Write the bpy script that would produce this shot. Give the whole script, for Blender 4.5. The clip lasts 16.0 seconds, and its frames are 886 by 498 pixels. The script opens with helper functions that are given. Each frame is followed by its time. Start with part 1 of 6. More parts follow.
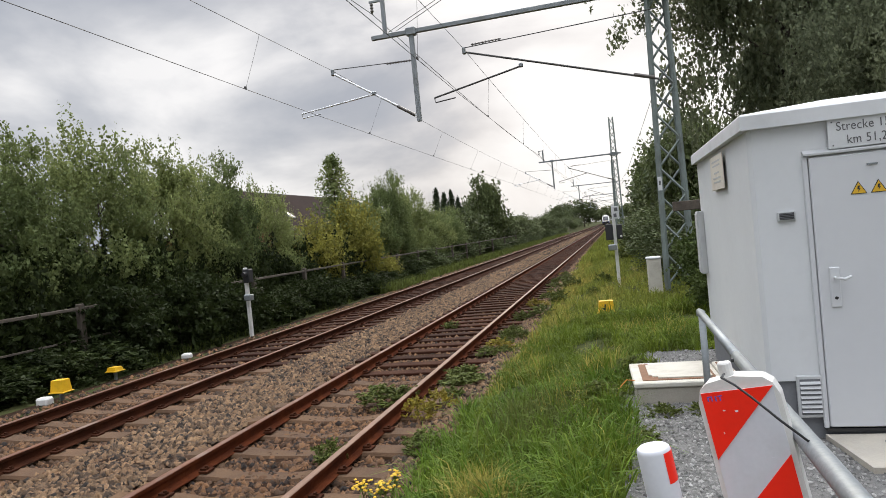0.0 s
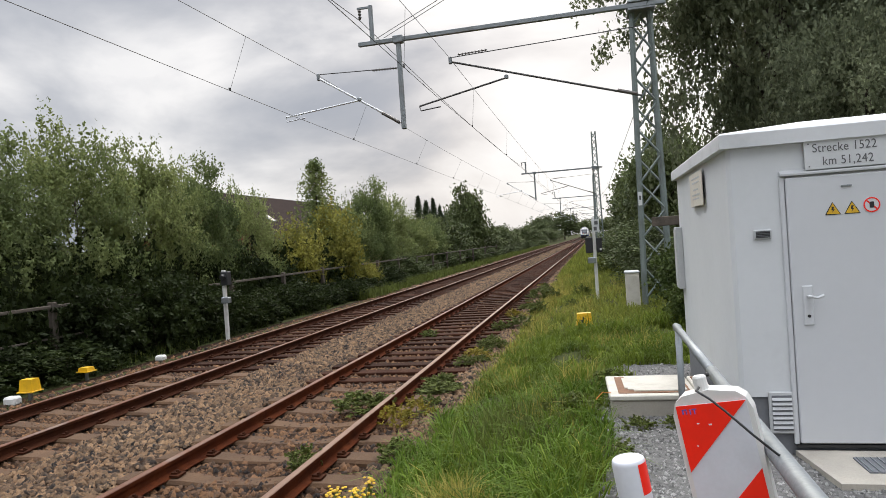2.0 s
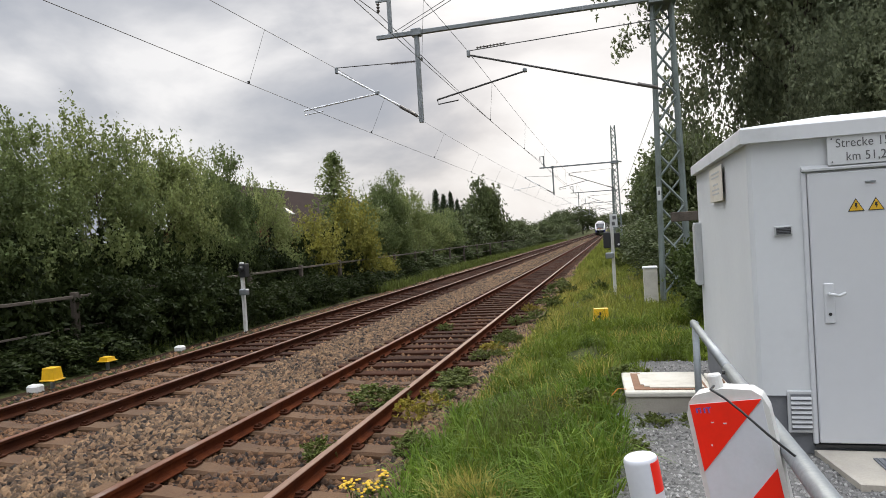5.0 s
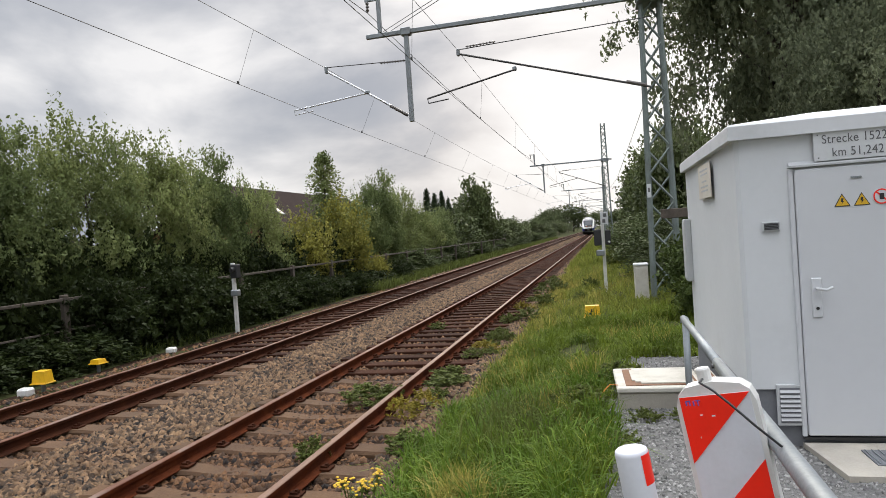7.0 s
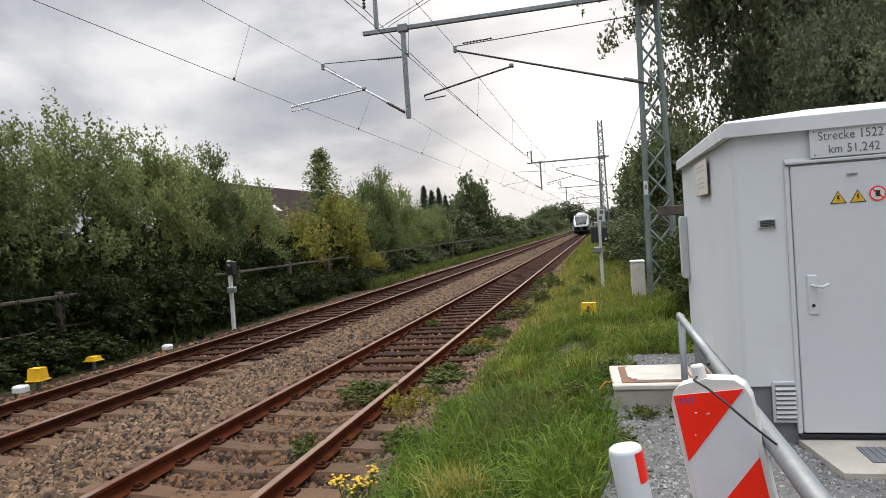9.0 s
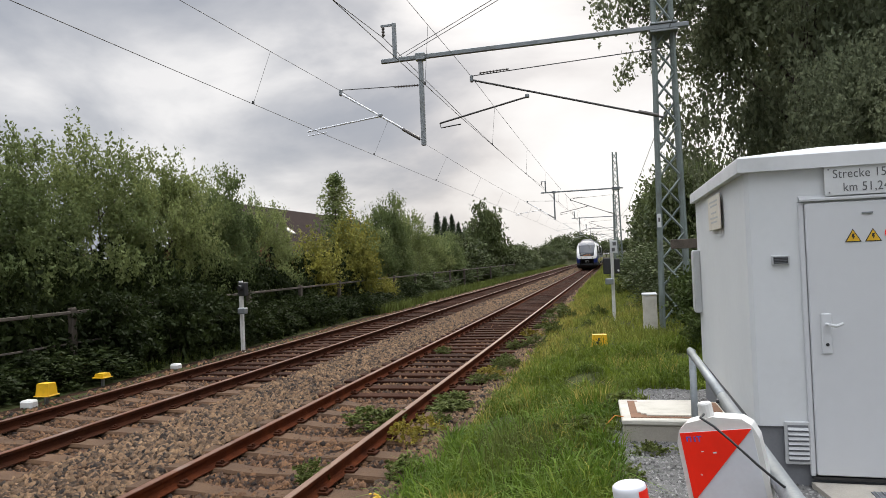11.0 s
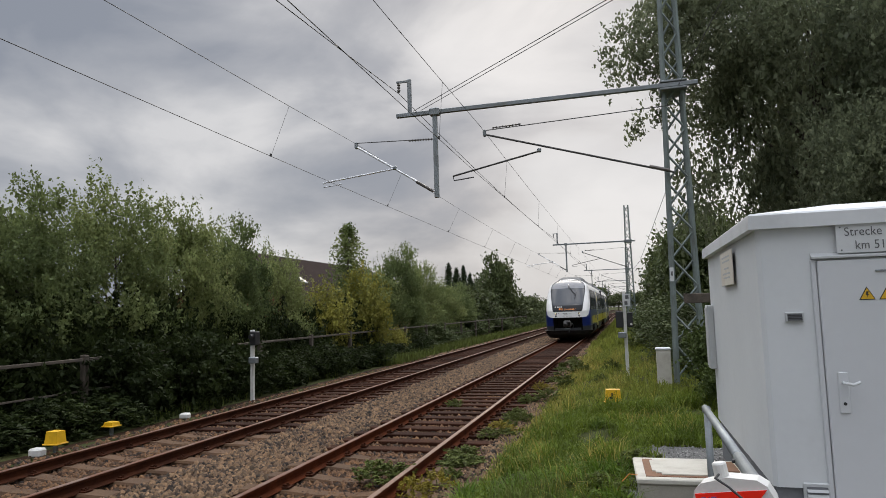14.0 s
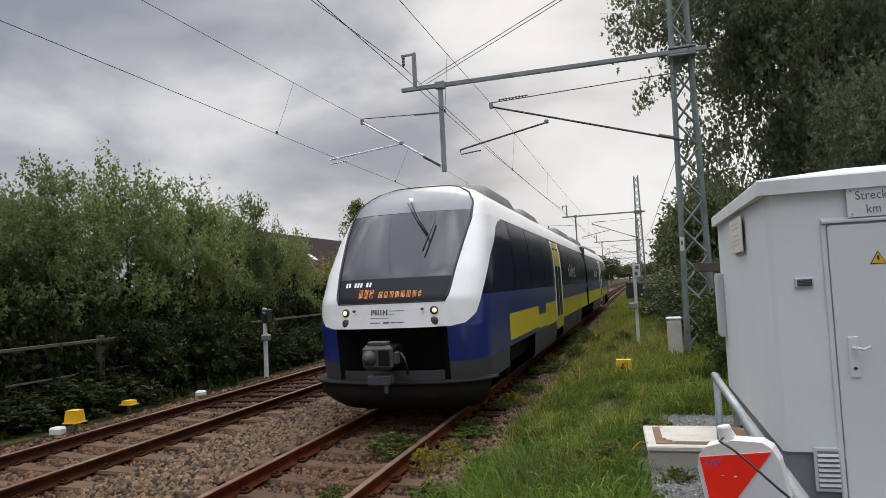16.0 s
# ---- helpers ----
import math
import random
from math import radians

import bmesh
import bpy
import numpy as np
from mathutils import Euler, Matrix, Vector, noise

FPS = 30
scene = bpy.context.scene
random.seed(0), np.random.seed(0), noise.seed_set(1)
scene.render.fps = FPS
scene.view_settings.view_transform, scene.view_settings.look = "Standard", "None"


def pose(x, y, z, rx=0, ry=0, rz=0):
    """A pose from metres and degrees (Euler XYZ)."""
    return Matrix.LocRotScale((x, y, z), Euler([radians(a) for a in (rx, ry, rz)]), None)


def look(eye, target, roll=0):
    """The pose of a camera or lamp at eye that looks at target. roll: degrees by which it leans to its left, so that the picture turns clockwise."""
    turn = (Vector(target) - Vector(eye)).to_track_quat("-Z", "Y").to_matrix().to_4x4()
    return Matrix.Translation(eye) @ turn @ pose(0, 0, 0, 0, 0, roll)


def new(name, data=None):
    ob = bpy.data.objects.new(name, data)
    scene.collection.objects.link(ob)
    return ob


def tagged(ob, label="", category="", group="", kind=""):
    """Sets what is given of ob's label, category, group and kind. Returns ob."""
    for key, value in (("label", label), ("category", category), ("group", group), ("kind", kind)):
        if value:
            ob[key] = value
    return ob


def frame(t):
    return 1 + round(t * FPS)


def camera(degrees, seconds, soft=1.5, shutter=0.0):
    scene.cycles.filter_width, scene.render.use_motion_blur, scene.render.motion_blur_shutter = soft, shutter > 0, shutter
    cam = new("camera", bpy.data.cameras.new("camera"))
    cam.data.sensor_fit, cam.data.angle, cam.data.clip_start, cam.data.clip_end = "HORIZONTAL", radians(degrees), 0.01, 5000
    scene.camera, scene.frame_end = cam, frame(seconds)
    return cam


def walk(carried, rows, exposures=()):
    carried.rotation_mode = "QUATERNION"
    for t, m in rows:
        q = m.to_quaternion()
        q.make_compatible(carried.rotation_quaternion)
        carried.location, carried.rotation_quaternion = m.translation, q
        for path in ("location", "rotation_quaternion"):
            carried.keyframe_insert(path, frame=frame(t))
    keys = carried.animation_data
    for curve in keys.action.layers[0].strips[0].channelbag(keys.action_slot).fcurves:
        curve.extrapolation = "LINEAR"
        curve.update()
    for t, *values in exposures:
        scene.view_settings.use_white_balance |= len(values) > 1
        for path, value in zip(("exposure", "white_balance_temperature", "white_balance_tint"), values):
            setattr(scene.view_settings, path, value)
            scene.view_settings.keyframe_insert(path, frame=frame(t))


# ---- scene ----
cam = camera(68.75, 16.0, soft=0.85)
PATH = [
    (0, pose(-0.020, 0.019, 1.979, 88.84, 5.57, 14.93)),
    (0.5, pose(-0.021, 0.017, 1.979, 89.26, 4.24, 13.70)),
    (1, pose(-0.025, 0.002, 1.981, 89.65, 4.07, 13.43)),
    (1.5, pose(-0.027, 0.006, 1.977, 89.33, 3.87, 13.42)),
    (2, pose(-0.024, 0.007, 1.978, 89.44, 3.87, 13.23)),
    (2.5, pose(-0.022, 0.010, 1.975, 89.47, 3.69, 13.30)),
    (3, pose(-0.024, 0.007, 1.978, 89.21, 2.99, 13.06)),
    (3.5, pose(-0.021, 0.007, 1.978, 89.32, 3.26, 13.80)),
    (4, pose(-0.021, 0.004, 1.978, 89.41, 3.22, 14.59)),
    (4.2, pose(-0.013, 0.023, 1.979, 89.27, 3.38, 14.96)),
    (6.5, pose(-0.010, 0.008, 1.975, 88.88, 3.73, 14.09)),
    (7, pose(-0.008, 0.000, 1.976, 88.85, 3.97, 14.00)),
    (7.5, pose(-0.006, 0.003, 1.977, 88.83, 4.20, 13.90)),
    (8, pose(-0.003, 0.009, 1.974, 88.81, 4.29, 13.89)),
    (8.5, pose(-0.001, 0.013, 1.972, 88.61, 4.29, 13.74)),
    (10.8, pose(0.012, 0.041, 1.983, 89.13, 1.96, 14.60)),
    (11, pose(0.015, 0.023, 1.976, 91.00, 2.31, 14.84)),
    (11.5, pose(0.015, 0.015, 2.001, 93.36, 1.57, 14.37)),
    (12, pose(0.014, 0.015, 2.005, 95.05, 1.15, 14.60)),
    (12.5, pose(0.005, -0.034, 1.997, 96.57, 1.41, 14.90)),
    (13, pose(0.009, -0.026, 1.989, 95.75, 1.61, 15.64)),
    (13.5, pose(0.011, -0.022, 1.990, 95.60, 1.36, 16.49)),
    (14, pose(0.016, -0.035, 1.992, 95.51, 1.63, 15.82)),
    (14.5, pose(0.028, -0.035, 1.988, 94.94, 2.03, 15.70)),
    (15, pose(0.033, -0.042, 1.985, 94.39, 2.36, 16.07)),
    (15.5, pose(0.038, -0.024, 1.980, 93.55, 2.63, 16.47)),
    (16, pose(0.038, -0.021, 1.976, 93.34, 2.79, 16.78)),
]
walk(cam, PATH, exposures=[(0, 0.22, 6750, 10), (4.2, 0.2, 6750, 10), (8.7, 0.2, 6750, 10), (11, 0.15, 6750, 10), (11.6, -0.1, 6700, 10), (12.5, -0.2, 6650, 10), (13.5, -0.26, 6650, 10), (15, -0.2, 6650, 10), (16, -0.14, 6650, 10)])

# ---------------------------------------------------------------- sky and sun
TAU = 2 * math.pi
SUN_EL, SUN_AZ = radians(38), radians(-4)
world = bpy.data.worlds.new("overcast_sky")
scene.world = world
world.use_nodes = True
wn, wl = world.node_tree.nodes, world.node_tree.links
wn.clear()


def wnode(kind, **kw):
    nd = wn.new(kind)
    for k, v in kw.items():
        nd.inputs[k].default_value = v
    return nd


sky = wn.new("ShaderNodeTexSky")
sky.sky_type, sky.sun_disc = "NISHITA", False
sky.sun_elevation, sky.sun_rotation = SUN_EL, SUN_AZ
sky.air_density, sky.dust_density = 1.0, 3.0
coord = wn.new("ShaderNodeTexCoord")
stretch = wn.new("ShaderNodeMapping")
stretch.inputs["Scale"].default_value = (1.0, 1.0, 2.0)
stretch.inputs["Location"].default_value = (1.7, 2.4, 0.3)
clouds = wnode("ShaderNodeTexNoise", Scale=2.6, Detail=8.0, Roughness=0.5, Distortion=0.3)


def cloud_ramp(*stops):
    nd = wn.new("ShaderNodeValToRGB")
    for pos, colr in stops:
        nd.color_ramp.elements.new(pos).color = colr
    nd.color_ramp.elements.remove(nd.color_ramp.elements[0])
    nd.color_ramp.elements.remove(nd.color_ramp.elements[-1])
    return nd


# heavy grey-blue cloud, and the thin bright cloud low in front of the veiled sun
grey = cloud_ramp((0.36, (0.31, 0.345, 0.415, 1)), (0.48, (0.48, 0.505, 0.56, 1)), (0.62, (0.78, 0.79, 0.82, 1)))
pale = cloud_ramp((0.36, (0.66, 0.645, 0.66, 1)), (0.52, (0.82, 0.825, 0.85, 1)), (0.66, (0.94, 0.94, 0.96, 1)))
flat = wn.new("ShaderNodeVectorMath")
flat.operation = "MULTIPLY"
flat.inputs[1].default_value = (1.0, 1.0, 2.4)
unit = wn.new("ShaderNodeVectorMath")
unit.operation = "NORMALIZE"
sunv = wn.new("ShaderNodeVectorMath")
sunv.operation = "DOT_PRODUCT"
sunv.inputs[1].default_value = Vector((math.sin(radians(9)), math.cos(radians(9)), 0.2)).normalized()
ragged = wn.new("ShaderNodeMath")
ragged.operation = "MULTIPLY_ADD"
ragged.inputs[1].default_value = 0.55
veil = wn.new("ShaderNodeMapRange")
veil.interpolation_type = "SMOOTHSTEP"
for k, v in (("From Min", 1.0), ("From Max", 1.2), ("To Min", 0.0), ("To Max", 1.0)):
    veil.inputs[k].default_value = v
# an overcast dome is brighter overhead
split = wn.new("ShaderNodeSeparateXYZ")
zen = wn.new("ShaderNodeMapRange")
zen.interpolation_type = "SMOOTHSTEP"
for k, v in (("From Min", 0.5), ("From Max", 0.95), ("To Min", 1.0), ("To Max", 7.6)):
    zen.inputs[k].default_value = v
dome = wn.new("ShaderNodeMix")
dome.data_type = "RGBA"
gain = wn.new("ShaderNodeMix")
gain.data_type, gain.blend_type = "RGBA", "MULTIPLY"
gain.inputs["Factor"].default_value = 1.0
skydim = wn.new("ShaderNodeMix")
skydim.data_type, skydim.blend_type = "RGBA", "MULTIPLY"
skydim.inputs["Factor"].default_value = 1.0
skydim.inputs["B"].default_value = (0.1, 0.1, 0.1, 1)
cover = wn.new("ShaderNodeMix")
cover.data_type = "RGBA"
cover.inputs["Factor"].default_value = 0.93
bg = wnode("ShaderNodeBackground", Strength=1.0)
wout = wn.new("ShaderNodeOutputWorld")
wl.new(coord.outputs["Generated"], stretch.inputs["Vector"])
wl.new(stretch.outputs[0], clouds.inputs["Vector"])
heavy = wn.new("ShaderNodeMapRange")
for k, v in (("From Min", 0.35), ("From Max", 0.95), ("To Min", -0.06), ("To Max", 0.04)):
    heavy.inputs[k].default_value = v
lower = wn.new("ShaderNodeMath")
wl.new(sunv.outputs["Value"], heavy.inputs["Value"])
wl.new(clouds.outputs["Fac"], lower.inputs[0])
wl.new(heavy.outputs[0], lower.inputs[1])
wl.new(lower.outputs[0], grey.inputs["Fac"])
wl.new(clouds.outputs["Fac"], pale.inputs["Fac"])
wl.new(coord.outputs["Generated"], split.inputs[0])
wl.new(split.outputs["Z"], zen.inputs["Value"])
wl.new(coord.outputs["Generated"], flat.inputs[0])
wl.new(flat.outputs[0], unit.inputs[0])
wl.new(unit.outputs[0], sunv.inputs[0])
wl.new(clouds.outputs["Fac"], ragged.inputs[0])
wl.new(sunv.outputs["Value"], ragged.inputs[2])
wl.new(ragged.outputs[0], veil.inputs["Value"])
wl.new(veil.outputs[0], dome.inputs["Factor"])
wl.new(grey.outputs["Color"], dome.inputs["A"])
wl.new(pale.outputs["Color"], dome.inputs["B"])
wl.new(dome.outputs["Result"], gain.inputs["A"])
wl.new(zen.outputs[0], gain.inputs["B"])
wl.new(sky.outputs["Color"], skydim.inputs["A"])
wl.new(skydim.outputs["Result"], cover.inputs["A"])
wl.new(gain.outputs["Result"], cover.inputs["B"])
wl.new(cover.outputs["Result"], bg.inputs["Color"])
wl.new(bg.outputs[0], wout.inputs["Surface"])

sun_data = bpy.data.lights.new("sun", "SUN")
sun_data.energy, sun_data.angle, sun_data.color = 1.15, radians(30), (1.0, 0.93, 0.82)
sun = new("sun", sun_data)
sun.matrix_world = look((60 * math.sin(SUN_AZ), 60 * math.cos(SUN_AZ), 60 * math.tan(SUN_EL)), (0, 0, 0))


# ---------------------------------------------------------------- materials
def mat(name, c1, c2=None, scale=4.0, rough=0.7, metal=0.0, bump=0.0, bscale=60.0, fine=0.35, dirt=None, dscale=1.2,
        damount=0.5, rnd=0.0, spec=0.5, emit=0.0, trans=0.0, coat=0.0):
    m = bpy.data.materials.new(name)
    m.use_nodes = True
    nt = m.node_tree
    n, l = nt.nodes, nt.links
    b = n["Principled BSDF"]
    b.inputs["Roughness"].default_value = rough
    b.inputs["Metallic"].default_value = metal
    b.inputs["Specular IOR Level"].default_value = spec
    b.inputs["Coat Weight"].default_value = coat
    c2 = c2 or tuple(0.8 * v for v in c1)
    tc = n.new("ShaderNodeTexCoord")
    info = n.new("ShaderNodeObjectInfo")
    shift = n.new("ShaderNodeVectorMath")
    shift.operation = "MULTIPLY_ADD"
    shift.inputs[1].default_value = (7, 11, 5)
    l.new(info.outputs["Random"], shift.inputs[0])
    l.new(tc.outputs["Object"], shift.inputs[2])
    big = n.new("ShaderNodeTexNoise")
    big.inputs["Scale"].default_value, big.inputs["Detail"].default_value = scale, 4
    small = n.new("ShaderNodeTexNoise")
    small.inputs["Scale"].default_value, small.inputs["Detail"].default_value = scale * 14, 3
    for t in (big, small):
        l.new(shift.outputs[0], t.inputs["Vector"])
    blend = n.new("ShaderNodeMix")
    blend.inputs["Factor"].default_value = fine
    l.new(big.outputs["Fac"], blend.inputs["A"])
    l.new(small.outputs["Fac"], blend.inputs["B"])
    sharp = n.new("ShaderNodeMapRange")
    sharp.inputs["From Min"].default_value, sharp.inputs["From Max"].default_value = 0.32, 0.68
    l.new(blend.outputs["Result"], sharp.inputs["Value"])
    cm = n.new("ShaderNodeMix")
    cm.data_type = "RGBA"
    cm.inputs["A"].default_value, cm.inputs["B"].default_value = (*c1, 1), (*c2, 1)
    l.new(sharp.outputs[0], cm.inputs["Factor"])
    last = cm.outputs["Result"]
    if dirt:
        dn = n.new("ShaderNodeTexNoise")
        dn.inputs["Scale"].default_value, dn.inputs["Detail"].default_value, dn.inputs["Roughness"].default_value = dscale, 8, 0.68
        l.new(shift.outputs[0], dn.inputs["Vector"])
        dr = n.new("ShaderNodeMapRange")
        dr.inputs["From Min"].default_value, dr.inputs["From Max"].default_value = 0.5, 0.72
        dr.inputs["To Max"].default_value = damount
        l.new(dn.outputs["Fac"], dr.inputs["Value"])
        dm = n.new("ShaderNodeMix")
        dm.data_type = "RGBA"
        dm.inputs["B"].default_value = (*dirt, 1)
        l.new(dr.outputs[0], dm.inputs["Factor"])
        l.new(last, dm.inputs["A"])
        last = dm.outputs["Result"]
    if rnd:
        geo = n.new("ShaderNodeNewGeometry")
        mixr = n.new("ShaderNodeMath")
        mixr.operation = "ADD"
        l.new(geo.outputs["Random Per Island"], mixr.inputs[0])
        l.new(info.outputs["Random"], mixr.inputs[1])
        fr = n.new("ShaderNodeMath")
        fr.operation = "FRACT"
        l.new(mixr.outputs[0], fr.inputs[0])
        vr = n.new("ShaderNodeMapRange")
        vr.inputs["To Min"].default_value, vr.inputs["To Max"].default_value = 1 - rnd, 1 + rnd
        l.new(fr.outputs[0], vr.inputs["Value"])
        hs = n.new("ShaderNodeHueSaturation")
        l.new(vr.outputs[0], hs.inputs["Value"])
        l.new(last, hs.inputs["Color"])
        last = hs.outputs["Color"]
    l.new(last, b.inputs["Base Color"])
    if bump:
        bn = n.new("ShaderNodeTexNoise")
        bn.inputs["Scale"].default_value, bn.inputs["Detail"].default_value = bscale, 5
        l.new(shift.outputs[0], bn.inputs["Vector"])
        bp = n.new("ShaderNodeBump")
        bp.inputs["Strength"].default_value, bp.inputs["Distance"].default_value = bump, 0.02
        l.new(bn.outputs["Fac"], bp.inputs["Height"])
        l.new(bp.outputs[0], b.inputs["Normal"])
    if emit:
        b.inputs["Emission Strength"].default_value = emit
        b.inputs["Emission Color"].default_value = (*c1, 1)
    if trans:
        b.inputs["Transmission Weight"].default_value = trans
    return m


def leafy(name, c1, c2, scale=0.6, through_light=0.25):
    m = mat(name, c1, c2, scale=scale, rough=0.6, rnd=0.3, spec=0.14, fine=0.2)
    nt = m.node_tree
    n, l = nt.nodes, nt.links
    b = n["Principled BSDF"]
    tr = n.new("ShaderNodeBsdfTranslucent")
    l.new(b.inputs["Base Color"].links[0].from_socket, tr.inputs["Color"])
    mx = n.new("ShaderNodeMixShader")
    mx.inputs["Fac"].default_value = through_light
    l.new(b.outputs[0], mx.inputs[1])
    l.new(tr.outputs[0], mx.inputs[2])
    l.new(mx.outputs[0], n["Material Output"].inputs["Surface"])
    return m


M_STEEL_RAIL = mat("rusty_rail_steel", (0.099, 0.02268, 0.006375), (0.045, 0.01134, 0.004125), 5, 0.95, 0.0, 0.3, 90, dirt=(0.16, 0.048, 0.015), dscale=3, spec=0.12)
M_STEEL_FAR = mat("dark_rusty_rail_steel", (0.0558, 0.0168, 0.00675), (0.027, 0.00924, 0.0045), 5, 0.95, 0.0, 0.3, 90, dirt=(0.09, 0.03, 0.012), dscale=3, spec=0.12)
M_RAIL_TOP = mat("worn_rail_head", (0.153, 0.05712, 0.027), (0.09, 0.03024, 0.015), 3, 0.5, 0.25, 0.1, 120, dirt=(0.3, 0.25, 0.21), dscale=1.5)
M_RAIL_SHINY = mat("bright_worn_rail_head", (0.2, 0.115, 0.075), (0.13, 0.07, 0.045), 3, 0.5, 0.25, 0.1, 120, dirt=(0.2, 0.1, 0.06), dscale=1.5, damount=0.6)
M_CONC_SLEEPER = mat("weathered_concrete", (0.112, 0.058, 0.024), (0.056, 0.026, 0.0105), 3, 0.9, 0, 0.4, 70, dirt=(0.085, 0.042, 0.019), dscale=4, rnd=0.15)
M_WOOD_SLEEPER = mat("tarred_timber", (0.042, 0.01404, 0.00595), (0.01932, 0.00702, 0.0035), 6, 0.9, 0, 0.5, 60, dirt=(0.085, 0.038, 0.019), dscale=3, rnd=0.3, spec=0.15)
# rusty bed coloured near-black so gaps between the stones look shaded
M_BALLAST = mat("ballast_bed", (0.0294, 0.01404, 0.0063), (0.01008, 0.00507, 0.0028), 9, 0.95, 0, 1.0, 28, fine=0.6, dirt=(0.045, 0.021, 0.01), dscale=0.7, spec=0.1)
M_STONE = mat("ballast_stone", (0.16, 0.1, 0.053), (0.044, 0.022, 0.01), 7, 0.95, 0, 0.3, 60, rnd=0.97, fine=0.55, dirt=(0.042, 0.017, 0.0065), dscale=0.8, damount=0.55)
M_STONE_RUST = mat("rust_stained_stone", (0.125, 0.064, 0.027), (0.04, 0.0175, 0.007), 7, 0.95, 0, 0.3, 60, rnd=0.97, fine=0.55, dirt=(0.034, 0.0125, 0.005), dscale=0.8, damount=0.5)
M_GRAVEL = mat("grey_gravel", (0.19, 0.185, 0.175), (0.07, 0.068, 0.066), 16, 0.95, 0, 1.0, 45, fine=0.6)
M_GRIT = mat("grey_grit_stone", (0.27, 0.265, 0.25), (0.11, 0.107, 0.1), 9, 0.95, 0, 0.2, 60, rnd=0.6)
M_SOIL = mat("grassy_soil", (0.05, 0.06, 0.018), (0.03, 0.034, 0.012), 1.5, 1.0, 0, 0.8, 20, dirt=(0.07, 0.05, 0.025), dscale=0.5, spec=0.1)
M_GRASS = leafy("meadow_grass", (0.185, 0.235, 0.032), (0.06, 0.1, 0.013), 2.2, 0.38)
M_GRASS_THIN = leafy("thin_yellowish_grass", (0.27, 0.29, 0.06), (0.12, 0.15, 0.026), 1.2, 0.38)
M_LUSH = leafy("lush_grass", (0.15, 0.225, 0.03), (0.06, 0.115, 0.014), 1.6, 0.38)
M_DRYGRASS = leafy("dry_grass", (0.42, 0.34, 0.09), (0.27, 0.25, 0.06), 0.7, 0.3)
M_HEDGE = leafy("hedge_leaves", (0.29, 0.325, 0.125), (0.085, 0.12, 0.042), 0.8, 0.42)
M_HEDGE_DARK = leafy("dark_hedge_leaves", (0.22, 0.26, 0.1), (0.07, 0.1, 0.037), 0.8, 0.42)
M_HEDGE_YEL = leafy("yellow_green_leaves", (0.34, 0.3145, 0.063), (0.17, 0.17, 0.0405))
# bramble green deepened so its colour carries the shade at the hedge's foot
M_DARKLEAF = leafy("shaded_bramble_leaves", (0.036, 0.05, 0.013), (0.016, 0.024, 0.007))
M_WILLOW = leafy("tree_leaves", (0.2635, 0.2871, 0.1702), (0.0935, 0.1131, 0.06624), 0.6, 0.5)
M_FAR = leafy("far_leaves", (0.13, 0.155, 0.06), (0.065, 0.085, 0.036), 0.15)
M_CONIFER = leafy("conifer_needles", (0.06, 0.085, 0.04), (0.03, 0.045, 0.022))
M_WEED = leafy("weed_leaves", (0.14, 0.165, 0.04), (0.075, 0.095, 0.025), 2)
M_WEEDYEL = leafy("wilting_weed_leaves", (0.3, 0.24, 0.03), (0.19, 0.16, 0.03), 2)
M_FLOWER = mat("yellow_petals", (0.66, 0.42, 0.012), (0.5, 0.3, 0.012), 5, 0.6)
M_BARK = mat("tree_bark", (0.09, 0.07, 0.055), (0.045, 0.036, 0.03), 5, 0.95, 0, 0.7, 25)
M_GALV = mat("galvanised_steel", (0.3, 0.32, 0.33), (0.2, 0.22, 0.225), 3, 0.5, 0.55, 0.1, 60, dirt=(0.16, 0.15, 0.13), dscale=2)
M_MASTPAINT = mat("mast_grey_green_paint", (0.22, 0.26, 0.245), (0.16, 0.19, 0.18), 3, 0.65, 0.1, 0.15, 60, dirt=(0.12, 0.12, 0.1), dscale=1.5)
M_WIRE = mat("oxidised_copper_wire", (0.09, 0.085, 0.08), (0.06, 0.06, 0.06), 8, 0.6, 0.4)
M_CABLIGHT = mat("bright_aluminium_tube", (0.8, 0.81, 0.82), (0.7, 0.71, 0.73), 3, 0.4, 0.1)
M_INSUL = mat("brown_insulator", (0.12, 0.1, 0.09), (0.09, 0.08, 0.07), 3, 0.4)
M_CABINET = mat("light_grey_render", (0.63, 0.645, 0.65), (0.59, 0.605, 0.61), 1.2, 0.75, 0, 0.06, 240, dirt=(0.45, 0.455, 0.45), dscale=0.9, damount=0.35)
M_DOOR = mat("grey_lacquered_metal", (0.585, 0.595, 0.605), (0.555, 0.565, 0.575), 0.8, 0.5, 0, 0.03, 90)
M_ROOF = mat("pale_grey_roof", (0.66, 0.67, 0.675), (0.6, 0.61, 0.615), 1.5, 0.7, 0, 0.08, 120, dirt=(0.4, 0.41, 0.4), dscale=1.6, damount=0.4)
M_PLINTH = mat("dark_grey_plinth", (0.17, 0.175, 0.185), (0.13, 0.135, 0.145), 3, 0.8, 0, 0.1, 90)
M_GRILLE = mat("grey_grille", (0.5, 0.51, 0.51), (0.44, 0.45, 0.45), 3, 0.6)
M_DARK = mat("dark_opening", (0.03, 0.03, 0.032), (0.02, 0.02, 0.02), 5, 0.7)
M_SIGNWHITE = mat("white_sign_sheet", (0.62, 0.63, 0.63), (0.56, 0.57, 0.57), 3, 0.5)
